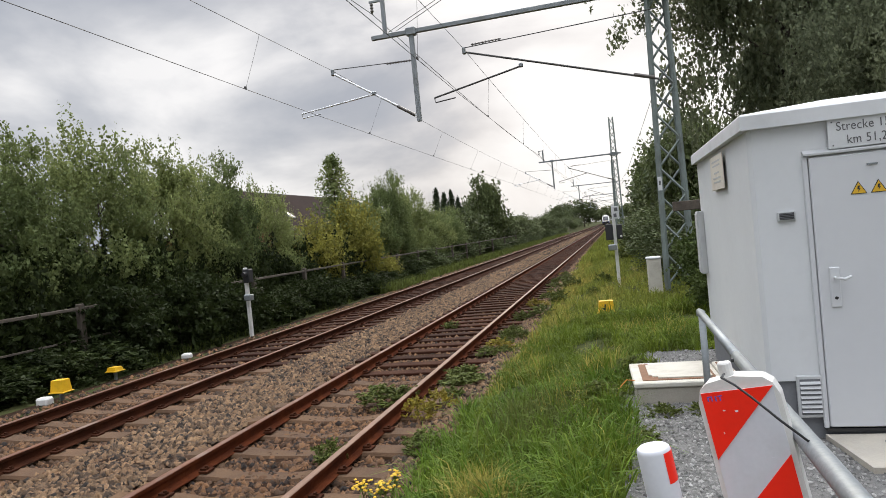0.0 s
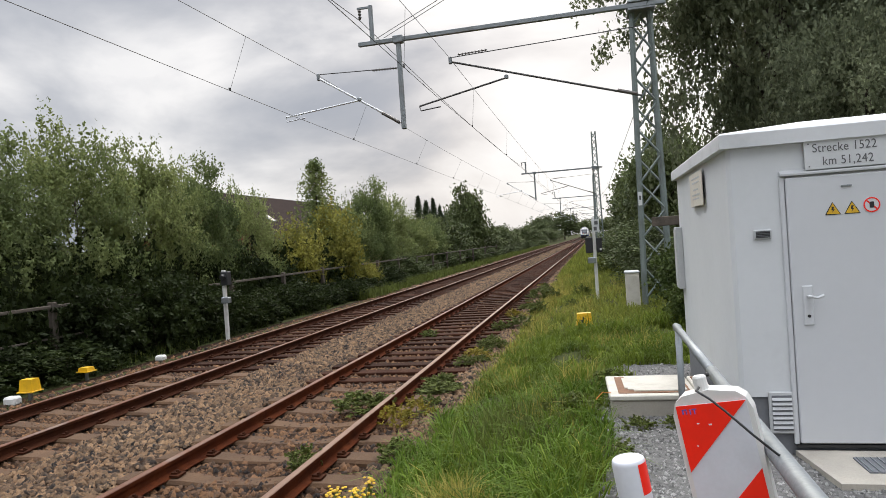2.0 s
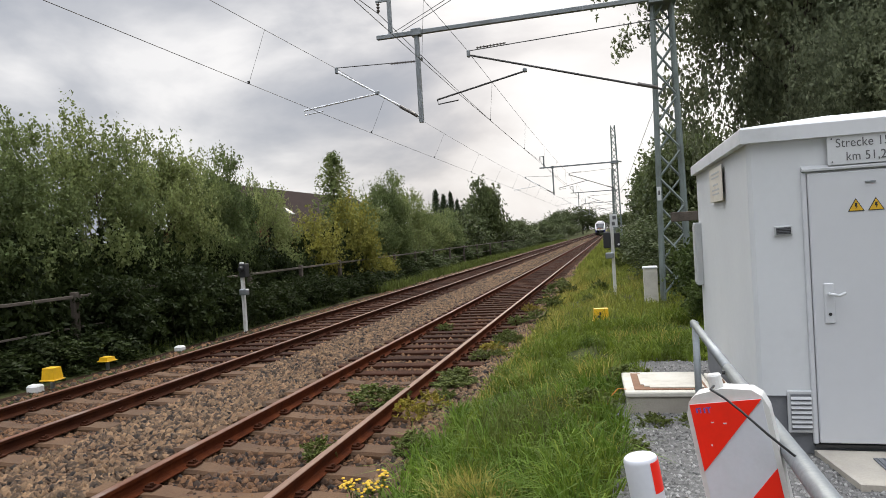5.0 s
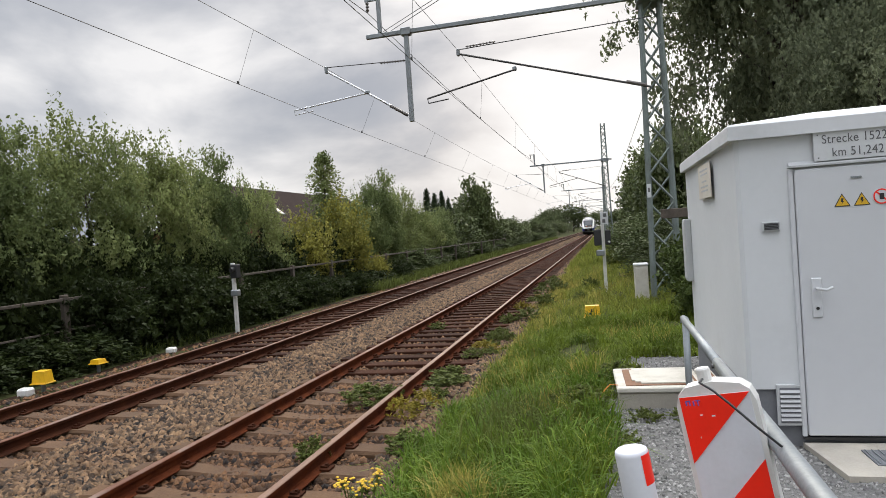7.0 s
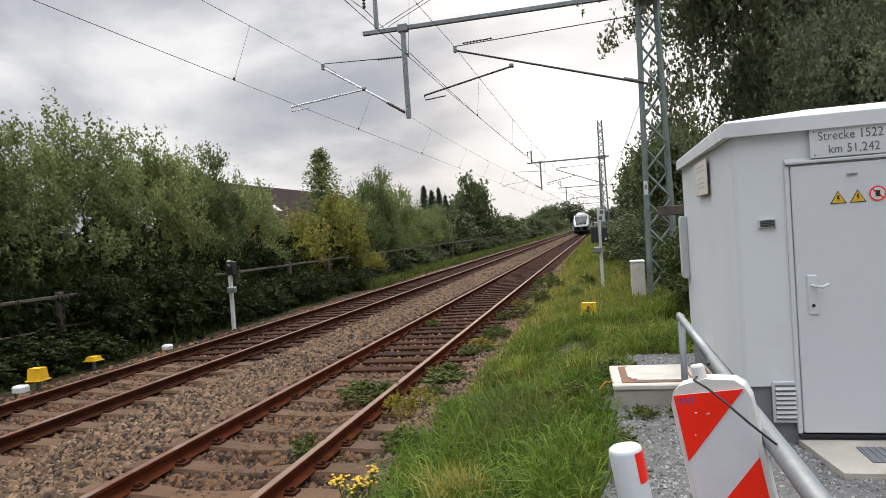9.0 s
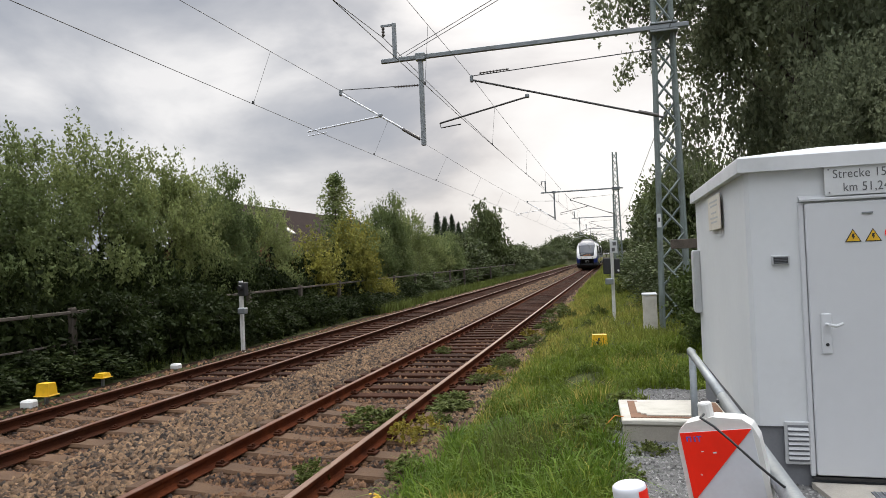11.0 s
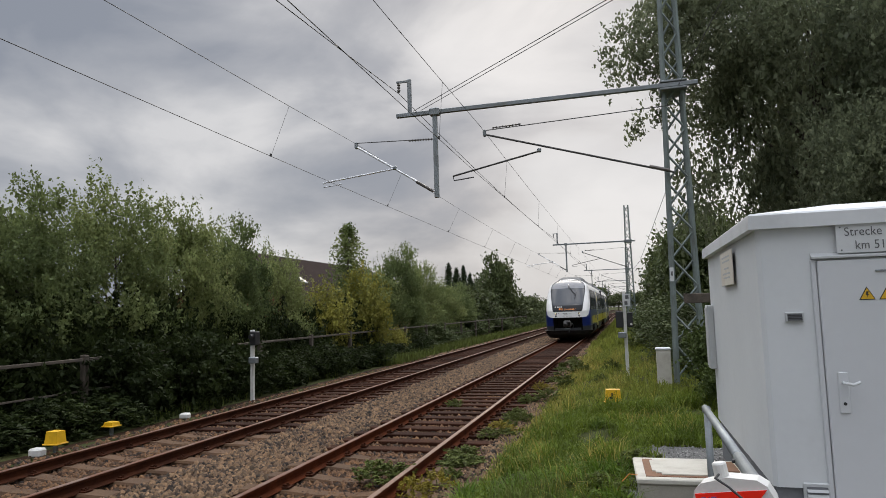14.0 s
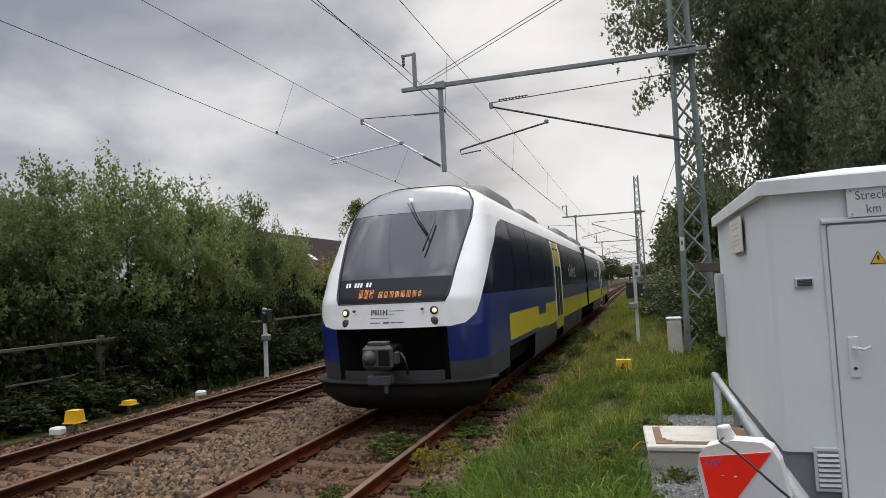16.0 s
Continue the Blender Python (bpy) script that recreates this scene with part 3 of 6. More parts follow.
for i, y in enumerate([57, 63, 70, 77, 85, 94, 104, 116, 130, 146, 164, 184, 206, 232, 262]):
    hgt = (5.2 if y < 80 else 4.2) + rng.uniform(-0.6, 0.6)
    plant("hedge_shrub", "green hedge shrub in the long row beside the track", "shrub", FARTREES[i % 3], (-13.8 - rng.random(), y, -0.3),
          (2.4, 3.6 + 0.03 * y, hgt / 2.1), hgt * 0.7, 0.08, 1.0, i + 40, group="hedge shrubs along the fence")
plant("yellow_green_shrub", "bright yellow-green shrub behind the fence", "shrub", YELSHRUB, (-12.2, 25.2, -0.3), (1.2, 2.0, 1.75), 2.3, 0.05, 0.6, 3)
plant("yellow_green_shrub", "bright yellow-green shrub behind the fence", "shrub", YELSHRUB, (-12.1, 28.4, -0.3), (1.2, 1.9, 2.1), 2.6, 0.05, 0.6, 4, turn=80)
plant("yellow_green_shrub", "low yellow-green shrub beside the track", "shrub", YELSHRUB, (-11.0, 30.5, -0.3), (0.6, 1.0, 0.75), 1.0, 0.03, 0.3, 5, turn=40)


def conifer(at, height, radius, seed, label, n=6000, material=M_CONIFER, taper=0.8):
    rng = np.random.default_rng(seed)
    ob = thing("conifer", label, "conifer", at, group="conifers behind the hedge")
    part("trunk", Shape().tube([(0, 0, 0), (0, 0, height * 0.97)], 0.09, 8, True, 0.015), M_BARK, ob)
    tier = rng.integers(0, 16, n)
    spoke = rng.integers(0, 9, n)
    s = rng.uniform(0.1, 1, n)
    z = 0.12 + 0.88 * (tier + 0.3) / 16
    rr = radius * (1.02 - z) ** taper * (0.75 + 0.5 * ((tier * 7 + spoke * 3) % 5) / 4)
    a = spoke * TAU / 9 + tier * 0.9 + rng.normal(0, 0.12, n)
    pos = np.stack([rr * s * np.cos(a), rr * s * np.sin(a), height * z + 0.35 * rr * (0.6 - s) + rng.normal(0, 0.13, n) * height / 6], 1)
    part("crown", array_mesh("conifer_crown", *leaf_arrays(pos, 0.085, rng, 0.8), material), None, ob)


conifer((-12.9, 28.9, -0.3), 6.6, 1.9, 1, "light green tiered tree rising behind the fence", 6500, M_HEDGE, 0.55)
for i, (y, hgt) in enumerate(((51.5, 6.2), (54.0, 5.9), (56.5, 6.3), (59.0, 5.7))):
    conifer((-14.0, y, -0.3), hgt, 1.3, 5 + i, "narrow dark conifer in the hedge row", 4500)
plant("deciduous_tree", "loose green tree rising above the hedge row", "tree", FARTREES[1], (-13.5, 69.5, -0.3), (2.6, 2.6, 4.2), 6.0, 0.15, 1.6, 9)
for i, (x, y, s, hgt) in enumerate([(-22, 270, 7, 8), (-13, 290, 8, 12), (-24, 300, 8, 11), (6, 310, 8, 9), (14, 280, 8, 11), (-4, 340, 9, 9), (-45, 300, 10, 8), (-60, 280, 10, 8)]):
    plant("distant_tree", "distant dark green tree beyond the curve of hedges", "tree", FARTREES[i % 3], (x, y, 0), (s, s, hgt / 2.0), hgt * 0.6, 0.3, 3, i + 80, group="distant trees")

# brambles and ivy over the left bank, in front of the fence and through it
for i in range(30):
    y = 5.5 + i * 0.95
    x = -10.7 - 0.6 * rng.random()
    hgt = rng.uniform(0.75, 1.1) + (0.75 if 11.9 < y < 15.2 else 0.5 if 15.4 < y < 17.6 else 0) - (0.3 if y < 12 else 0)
    ob = thing("bramble", "dark green bramble thicket at the fence, leaf colour darkened as shade", "bramble", (x, y, -0.28), rng.uniform(0, 360), "brambles along the fence")
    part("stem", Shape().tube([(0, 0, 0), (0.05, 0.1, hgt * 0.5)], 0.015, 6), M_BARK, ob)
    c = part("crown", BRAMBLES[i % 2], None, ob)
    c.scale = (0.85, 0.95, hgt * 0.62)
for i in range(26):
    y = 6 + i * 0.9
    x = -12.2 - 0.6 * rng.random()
    ob = thing("bramble", "dark green undergrowth below the tall hedge shrubs, colour darkened as shade", "bramble", (x, y, -0.28), rng.uniform(0, 360), "brambles under the hedge")
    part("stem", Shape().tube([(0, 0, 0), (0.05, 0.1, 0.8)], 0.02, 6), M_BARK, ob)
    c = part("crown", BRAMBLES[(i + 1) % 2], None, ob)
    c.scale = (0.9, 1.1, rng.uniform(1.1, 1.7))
for i in range(28):
    y = 33 + i * 2.4 * (1 + i / 30)
    ob = thing("bramble", "green undergrowth at the foot of the long hedge", "bramble", (-11.9 - 0.8 * rng.random(), y, -0.28), rng.uniform(0, 360), "brambles under the hedge")
    part("stem", Shape().tube([(0, 0, 0), (0.05, 0.1, 0.6)], 0.02, 6), M_BARK, ob)
    c = part("crown", FARTREES[i % 3], None, ob)
    c.scale = (1.1, 1.9, rng.uniform(0.45, 0.85))

# large trees on the near side
BIG = [(6.1, 23.0, 4.2, 3.6, 15.5, 1), (9.2, 19.5, 4.2, 4.2, 15.0, 0), (11.5, 25.5, 5.0, 5.0, 17.0, 1), (8.0, 28.0, 3.4, 4.5, 12.5, 1),
       (6.5, 17.5, 2.5, 2.5, 8.0, 0)]
for i, (x, y, rx, ry, hgt, k) in enumerate(BIG):
    plant("large_tree", "tall dark green tree with drooping leafy twigs", "tree", BIGTREES[k], (x, y, 0.1), (rx, ry, hgt / 2.05), hgt * 0.7, 0.24, 2.4, i + 120, turn=0, group="large trees behind the cabinet")
plant("large_tree", "tall dark green tree with a spreading bough over the verge", "tree", BOUGH, (6.6, 23.4, 0.1), (3.2, 2.6, 4.3), 13.0, 0.2, 2.2, 119, group="large trees behind the cabinet", lift=6.4, lean=(-3.7, -1.0))
for i, (x, y, rx, ry, hgt) in enumerate([(4.6, 44, 2.4, 4.0, 8.2), (5.8, 52, 3.4, 5.0, 9.5), (6.0, 62, 4.0, 6.0, 10.0), (7.0, 76, 4.8, 8.0, 11.0), (8.5, 96, 6.0, 10.0, 12.0), (10.0, 124, 7.0, 12.0, 13.0), (12, 160, 8, 16, 14), (14, 210, 9, 20, 14)]):
    plant("row_tree", "dark green tree in the row beside the track", "tree", FARTREES[i % 3], (x, y, 0.1), (rx, ry, hgt / 2.05), hgt * 0.6, 0.18, 1.8, i + 140, group="row trees on the near side")
for i, (x, y, sc, hgt) in enumerate([(1.75, 13.6, 0.75, 1.3), (2.1, 14.6, 0.9, 1.6), (2.3, 12.2, 0.8, 1.4), (1.6, 12.3, 0.5, 0.8), (2.6, 17.0, 1.0, 1.5), (3.2, 20.0, 1.2, 1.8), (2.4, 24.0, 1.0, 1.2), (2.6, 30.0, 1.4, 1.5), (2.3, 38, 1.5, 1.6)]):
    ob = thing("bramble", "leafy green bramble bush at the edge of the verge", "bramble", (x, y, 0.14), i * 50, "brambles on the near side")
    part("stem", Shape().tube([(0, 0, 0), (0.05, 0.1, 0.5)], 0.015, 6), M_BARK, ob)
    c = part("crown", BRAMBLE_NEAR, None, ob)
    c.scale = (sc, sc, hgt * 0.6)


for i, (x, y) in enumerate([(2.0, 19.5), (2.6, 21.5), (1.9, 24), (2.9, 26), (2.2, 29), (2.8, 33), (2.3, 37), (3.0, 41), (2.4, 46), (2.6, 52), (2.6, 59), (2.7, 67), (2.8, 76), (3.0, 88), (3.2, 102), (3.4, 120)]):
    ob = thing("undergrowth_shrub", "rank green undergrowth between the verge and the trees", "shrub", (x, y, 0.12), i * 70, "undergrowth on the near side")
    part("stem", Shape().tube([(0, 0, -0.1), (0.05, 0.1, 1.0)], 0.02, 6), M_BARK, ob)
    c = part("crown", UNDERGROWTH if y < 60 else FARTREES[i % 3], None, ob)
    c.scale = (1.2 + 0.012 * y, 1.6 + 0.03 * y, 0.75 + 0.2 * ((i * 5) % 3))
plant("large_tree", "dark green bough of a tall tree over the verge", "tree", BOUGH, (7.0, 22.6, 0.1), (2.9, 2.4, 3.6), 12.0, 0.2, 2.2, 118, group="large trees behind the cabinet", lift=6.9, lean=(-3.5, -1.0))


# ---------------------------------------------------------------- fence along the hedge
X_FENCE, Z_FENCE = -11.3, 1.24
fence = thing("fence", "weathered wooden post-and-rail fence overgrown by brambles", "fence", (X_FENCE, 0, 0))
fy = [4.7, 8.0, 11.45, 14.95, 18.4, 21.9, 25.4, 28.9, 32.5, 36.2, 40.2, 44.5, 49, 54, 60, 67, 75]
for i, y in enumerate(fy):
    part("post", Shape().box((0, y, 0.45), (0.13, 0.14, 1.66), None, 0.015), M_OLDWOOD, fence)
for a, b in zip(fy, fy[1:]):
    part("top_rail", Shape().box((0.03, (a + b) / 2, Z_FENCE - 0.06), (0.05, b - a - 0.16, 0.07), None, 0.01), M_OLDWOOD, fence)
    part("middle_rail", Shape().box((0.03, (a + b) / 2, Z_FENCE - 0.72), (0.03, b - a - 0.19, 0.04), None, 0.005), M_OLDWOOD, fence)


# ---------------------------------------------------------------- houses behind the hedge
def house(at, size, eave, ridge, wall_mat, roof_mat, label, skylight=False):
    ob = thing("house", label, "house", at)
    w, d = size
    sh = Shape().box((0, 0, eave / 2), (w, d, eave))
    part("wall", sh, wall_mat, ob)
    sh = Shape().prism([(-w / 2, eave), (0, ridge - 0.12), (w / 2, eave)], "y", -d / 2 + 0.02, d / 2 - 0.02)
    part("gable", sh, wall_mat, ob)
    sh = Shape()
    o, th = 0.5, 0.16
    k = (ridge - eave) / (w / 2)
    sh.prism([(-w / 2 - o, eave - o * k), (0, ridge), (w / 2 + o, eave - o * k), (w / 2 + o, eave - o * k + th), (0, ridge + th), (-w / 2 - o, eave - o * k + th)], "y", -d / 2 - 0.4, d / 2 + 0.4)
    part("roof", sh, roof_mat, ob)
    if skylight:
        m = Matrix.Rotation(math.atan(k), 3, "Y")
        f = 0.55
        c = (w / 2 * f, -d * 0.32, eave + (ridge - eave) * (1 - f) + th + 0.04)
        win = part("window", Shape().box(c, (1.0, 0.9, 0.1), m), M_GALV, ob)
        part("pane", Shape().box(Vector(c) + m @ Vector((0, 0, 0.04)), (0.85, 0.75, 0.06), m), M_GLASS, win)
    for yy in (-d / 4, d / 4):
        win = part("window", Shape().box((w / 2 + 0.02, yy, eave * 0.55), (0.1, 1.3, 1.2)), M_WALLWHITE, ob)
        part("pane", Shape().box((w / 2 + 0.06, yy, eave * 0.55), (0.06, 1.1, 1.0)), M_GLASS, win)
    return ob


house((-30, 59, -0.3), (12, 28), 3.2, 7.5, M_BRICKRED, M_TILEBROWN, "low brick house with a dark brown tiled roof", True)
house((-28, 19, -0.3), (9, 13), 2.8, 4.2, M_BRICKRED, M_TILEBROWN, "red brick outbuilding half hidden by shrubs")
house((-24, 108, -0.3), (10, 14), 3.0, 6.6, M_BRICKRED, M_TILEBROWN, "distant brick house showing over the hedge")


# ---------------------------------------------------------------- catenary masts and booms
def mast(at, x_boom_end, scale_label, top=11.0):
    """A lattice mast with a two-track boom; local x is across the tracks, z from the rail's level."""
    ob = thing("catenary_mast", scale_label, "catenary mast", at, group="catenary masts")
    h0 = ground_z(at[0], at[1]) - at[2]
    hw0, hw1 = 0.31, 0.15

    def half(z):
        return hw0 + (hw1 - hw0) * (z - h0) / (top - h0)
    for sx in (-1, 1):
        for sy in (-1, 1):
            sh = Shape()
            for i in range(1):
                a, b = half(h0), half(top)
                sh.tube([(sx * a, sy * a * 0.8, h0 - 0.3), (sx * b, sy * b * 0.8, top)], 0.054, 4)
            part("leg", sh, M_MASTPAINT, ob)
    n = 17
    zs = [h0 + 0.15 + (top - h0 - 0.2) * (i / n) ** 0.93 for i in range(n + 1)]
    for i in range(n):
        za, zb = zs[i], zs[i + 1]
        a, b = half(za), half(zb)
        s = 1 if i % 2 else -1
        for sy in (-1, 1):
            part("brace", Shape().tube([(-s * a * sy, sy * a * 0.8, za), (s * b * sy, sy * b * 0.8, zb)], 0.028, 4), M_MASTPAINT, ob)
        for sx in (-1, 1):
            part("brace", Shape().tube([(sx * a, -s * sx * a * 0.8, za), (sx * b, s * sx * b * 0.8, zb)], 0.028, 4), M_MASTPAINT, ob)
    xe = x_boom_end - at[0]
    zb = 7.24
    part("boom", Shape().box(((xe + 0.55) / 2, -0.34, zb), (0.55 - xe, 0.1, 0.11), None, 0.01), M_GALV, ob, "galvanised steel boom")
    part("boom_clamp", Shape().box((0.0, -0.06, zb + 0.09), (0.62, 0.7, 0.05), None, 0.01).box((0.0, -0.06, zb - 0.09), (0.62, 0.7, 0.05), None, 0.01), M_GALV, ob)
    # riser at the boom's end with the feeder's insulator
    part("riser", Shape().box((xe + 0.38, -0.34, zb + 0.5), (0.1, 0.09, 0.95), None, 0.01).box((xe + 0.2, -0.34, zb + 0.93), (0.36, 0.05, 0.05)), M_GALV, ob)
    part("hanging_insulator", Shape().lathe([(0.02, 0), (0.05, -0.04), (0.025, -0.08), (0.05, -0.12), (0.025, -0.16), (0.05, -0.2), (0.02, -0.26)], (xe + 0.08, -0.34, zb + 0.9), seg=8), M_INSUL, ob)
    # drop tube between the tracks
    xd = -4.6 - at[0]
    part("drop_tube", Shape().box((xd, -0.34, (zb + 4.95) / 2), (0.115, 0.1, zb - 4.95), None, 0.01), M_GALV, ob)
    part("drop_clamp", Shape().box((xd, -0.34, zb), (0.26, 0.18, 0.2), None, 0.02), M_GALV, ob)
    # cantilevers: foot, messenger point, steady arm
    for foot, tip, arm_a, arm_b, m, far in (((-0.1, 5.12), (-3.28 - at[0], 6.5), (-1.9 - at[0], 5.93), (-4.15 - at[0], 5.48), M_WIRE, (0.0, 6.55)),
                                            ((xd, 5.08), (-6.85 - at[0], 6.52), (-5.75 - at[0], 5.82), (-7.85 - at[0], 5.6), M_CABLIGHT, (xd, 6.52))):
        y = -0.34
        c = part("cantilever", Shape().tube([(foot[0], y, foot[1]), (tip[0], y, tip[1])], 0.026, 8), m, ob)
        part("foot_insulator", Shape().tube([(foot[0] - 0.1, y, foot[1] + 0.05), (foot[0] - 0.55, y, foot[1] + 0.05 + 0.45 * (tip[1] - foot[1]) / (foot[0] - tip[0]))], 0.042, 8), M_INSUL, c)
        part("steady_arm", Shape().tube([(arm_a[0], y, arm_a[1]), (arm_b[0], y, arm_b[1])], 0.024, 8).tube([(arm_b[0], y, arm_b[1]), (arm_b[0] + 0.02, y, arm_b[1] - 0.12), (arm_b[0] + 0.55, y, arm_b[1] - 0.07)], 0.016, 6), m, c)
        part("clamp", Shape().box((arm_a[0], y, arm_a[1] + 0.02), (0.1, 0.1, 0.1), None, 0.02), M_GALV, c)
        part("clamp", Shape().box((tip[0], y, tip[1] + 0.03), (0.08, 0.1, 0.18), None, 0.02), M_GALV, c)
        part("top_stay", Shape().tube([(tip[0], y, tip[1] + 0.1), (far[0], y, far[1] + (0.2 if far[0] == 0 else 0.0))], 0.012, 6), M_WIRE, c)
        near = far[0] == 0
        pa = Vector((tip[0] + 0.2 if near else far[0] - 0.08, y, far[1] + 0.1 if near else far[1]))
        pb = Vector((tip[0] + 0.95 if near else far[0] - 0.75, y, far[1] + 0.125 if near else far[1] + 0.02))
        ribs = Shape().tube([pa, pb], 0.014, 6)
        for k in range(9):
            q = pa + (pb - pa) * (k + 0.3) / 9
            ribs.tube([q, q + (pb - pa) * 0.035], 0.036, 8, True, 0.024)
        part("stay_insulator", ribs, M_INSUL, c)
    return ob


MASTS = [(1.36, 16.34), (0.35, 54.5), (0.3, 95.0), (0.3, 137.0), (0.3, 180.0)]
for i, (mx, my) in enumerate(MASTS):
    mast((mx, my, 0), -5.67, "grey lattice catenary mast with a boom over both tracks" if i == 0 else "distant lattice catenary mast with a boom over both tracks", 11.0 if i == 0 else 10.2)
mx, my = MASTS[0]

# wires: support planes along the line
WY = [-38, -20.0] + [m[1] - 0.34 for m in MASTS] + [224.0, 268.0]


def wire(name, label, pts_at, sag, r, droop_n=16):
    sh = Shape()
    pts = []
    for (a, pa), (b, pb) in zip(zip(WY[1:], pts_at[1:]), zip(WY[2:], pts_at[2:])):
        for k in range(droop_n):
            s = k / droop_n
            pts.append((pa[0] + (pb[0] - pa[0]) * s, a + (b - a) * s, pa[1] + (pb[1] - pa[1]) * s - 4 * sag * s * (1 - s)))
    pts.append((pts_at[-1][0], WY[-1], pts_at[-1][1]))
    sh.tube(pts, r, 5)
    return tagged(part(name, sh, M_WIRE), label, "wire", "overhead wires")


zig = [0.25 * (-1) ** i for i in range(len(WY))]
cR = [(-3.1, 5.5), (-3.2, 5.5), (-3.52, 5.5)] + [(X_TRACK - z, 5.5) for z in zig[3:]]
mR = [(-3.4, 6.8), (-3.4, 6.8), (-3.38, 6.72)] + [(X_TRACK + 0.2, 6.6) for z in zig[3:]]
cL = [(-6.7, 5.5), (-6.75, 5.5), (-7.4, 5.5)] + [(X_TRACK_2 - z * 0.4, 5.5) for z in zig[3:]]
mL = [(-6.9, 6.65), (-6.9, 6.65), (-6.88, 6.62)] + [(X_TRACK_2 + 0.6, 6.57) for z in zig[3:]]
wire("contact_wire", "dark copper contact wire above the nearer track", cR, 0.02, 0.0065)
wire("messenger_wire", "dark sagging messenger wire above the nearer track", mR, 0.14, 0.006)
wire("contact_wire", "dark copper contact wire above the farther track", cL, 0.02, 0.0065)
wire("messenger_wire", "dark sagging messenger wire above the farther track", mL, 0.14, 0.006)
wire("feeder_wire", "dark feeder wire along the boom ends", [(-7.0, 7.8), (-7.0, 7.8)] + [(-5.58, 7.85) for _ in WY[2:]], 0.25, 0.01)
sh = Shape().tube([(4.1, -2, 8.3), (2.05, 11.5, 7.5), (1.45, 16.2, 7.2)], 0.008, 5)
tagged(part("stay_wire", sh, M_WIRE), "thin dark stay wire running up from the mast", "wire", "overhead wires")
for a, b in ((cR, mR), (cL, mL)):
    for (ya, ca, ma), (yb, cb, mb) in zip(zip(WY[1:], a[1:], b[1:]), zip(WY[2:6], a[2:6], b[2:6])):
        nd = 5
        for k in range(1, nd + 1):
            s = (k - 0.5) / nd
            y = ya + (yb - ya) * s
            sh = Shape().tube([(ca[0] + (cb[0] - ca[0]) * s, y, 5.5 - 0.08 * s * (1 - s)), (ma[0] + (mb[0] - ma[0]) * s, y, ma[1] + (mb[1] - ma[1]) * s - 0.56 * s * (1 - s))], 0.004, 4)
            sh.box((ca[0] + (cb[0] - ca[0]) * s, y, 5.52), (0.03, 0.05, 0.06))
            tagged(part("dropper", sh, M_WIRE), "thin dropper wire between messenger and contact wire", "wire", "droppers")
for dx in (0.0, 0.22):
    sh = Shape().tube([(-5.2 + dx, 16.0, 7.33), (0.48 + dx * 0.6, 10.0, 6.98), (6.2, 4.0, 6.65)], 0.008, 5)
    tagged(part("cross_feeder", sh, M_WIRE), "thin feeder cable led off across the tracks", "wire", "overhead wires")
sh = Shape().tube([(1.2, 16.0, 5.05), (0.75, 33, 4.2), (0.35, 54.3, 4.6)], 0.008, 5)
tagged(part("return_cable", sh, M_WIRE), "thin dark cable slung from mast to mast", "wire", "overhead wires")


# ---------------------------------------------------------------- technical cabinet
CX0, CX1, CY0, CY1, CZ0, CZ1 = 1.0, 3.6, 5.42, 8.5, 0.62, 2.57
cab = thing("technical_cabinet", "light grey walk-in technical cabinet with a low hipped roof", "technical cabinet", (0, 0, 0))
sh = Shape()
c = 0.03
sh.prism([(CX0, CY0 + c), (CX0 + c, CY0), (CX1 - c, CY0), (CX1, CY0 + c), (CX1, CY1), (CX0, CY1)], "z", CZ0, CZ1)
body = part("body", sh, M_CABINET, cab)
part("plinth", Shape().prism([(CX0 + 0.02, CY0 + 0.02), (CX1 - 0.02, CY0 + 0.02), (CX1 - 0.02, CY1 - 0.02), (CX0 + 0.02, CY1 - 0.02)], "z", 0.0, CZ0 + 0.01), M_PLINTH, cab, "dark grey plinth")
o = 0.055
sh = Shape()
rect = [(CX0 - o, CY0 - o), (CX1 + o, CY0 - o), (CX1 + o, CY1 + o), (CX0 - o, CY1 + o)]
ins = [(CX0 + 0.75, CY0 + 0.75), (CX1 - 0.75, CY0 + 0.75), (CX1 - 0.75, CY1 - 0.75), (CX0 + 0.75, CY1 - 0.75)]
vs = [(x, y, CZ1 - 0.02) for x, y in rect] + [(x, y, CZ1 + 0.085) for x, y in rect] + [(x + (0.015 if x < 2 else -0.015), y + (0.015 if y < 7 else -0.015), CZ1 + 0.1) for x, y in rect] + [(x, y, CZ1 + 0.24) for x, y in ins]
fs = [(3, 2, 1, 0), (12, 13, 14, 15)]
for k in range(3):
    fs += [(4 * k + i, 4 * k + (i + 1) % 4, 4 * k + 4 + (i + 1) % 4, 4 * k + 4 + i) for i in range(4)]
part("roof", sh.add(vs, fs), M_ROOF, cab, "pale hipped roof with a deep edge")
DX0, DX1, DZ0, DZ1 = 1.40, 2.42, 0.27, 2.29
door = part("door", Shape().box(((DX0 + DX1) / 2, CY0 - 0.012, (DZ0 + DZ1) / 2), (DX1 - DX0, 0.05, DZ1 - DZ0), None, 0.008), M_DOOR, cab, "grey metal door, shut")
for x in (DX0 - 0.022, DX1 + 0.022):
    part("door_jamb", Shape().box((x, CY0 - 0.008, (DZ0 + DZ1) / 2), (0.036, 0.03, DZ1 - DZ0 + 0.02), None, 0.006), M_DOOR, cab)
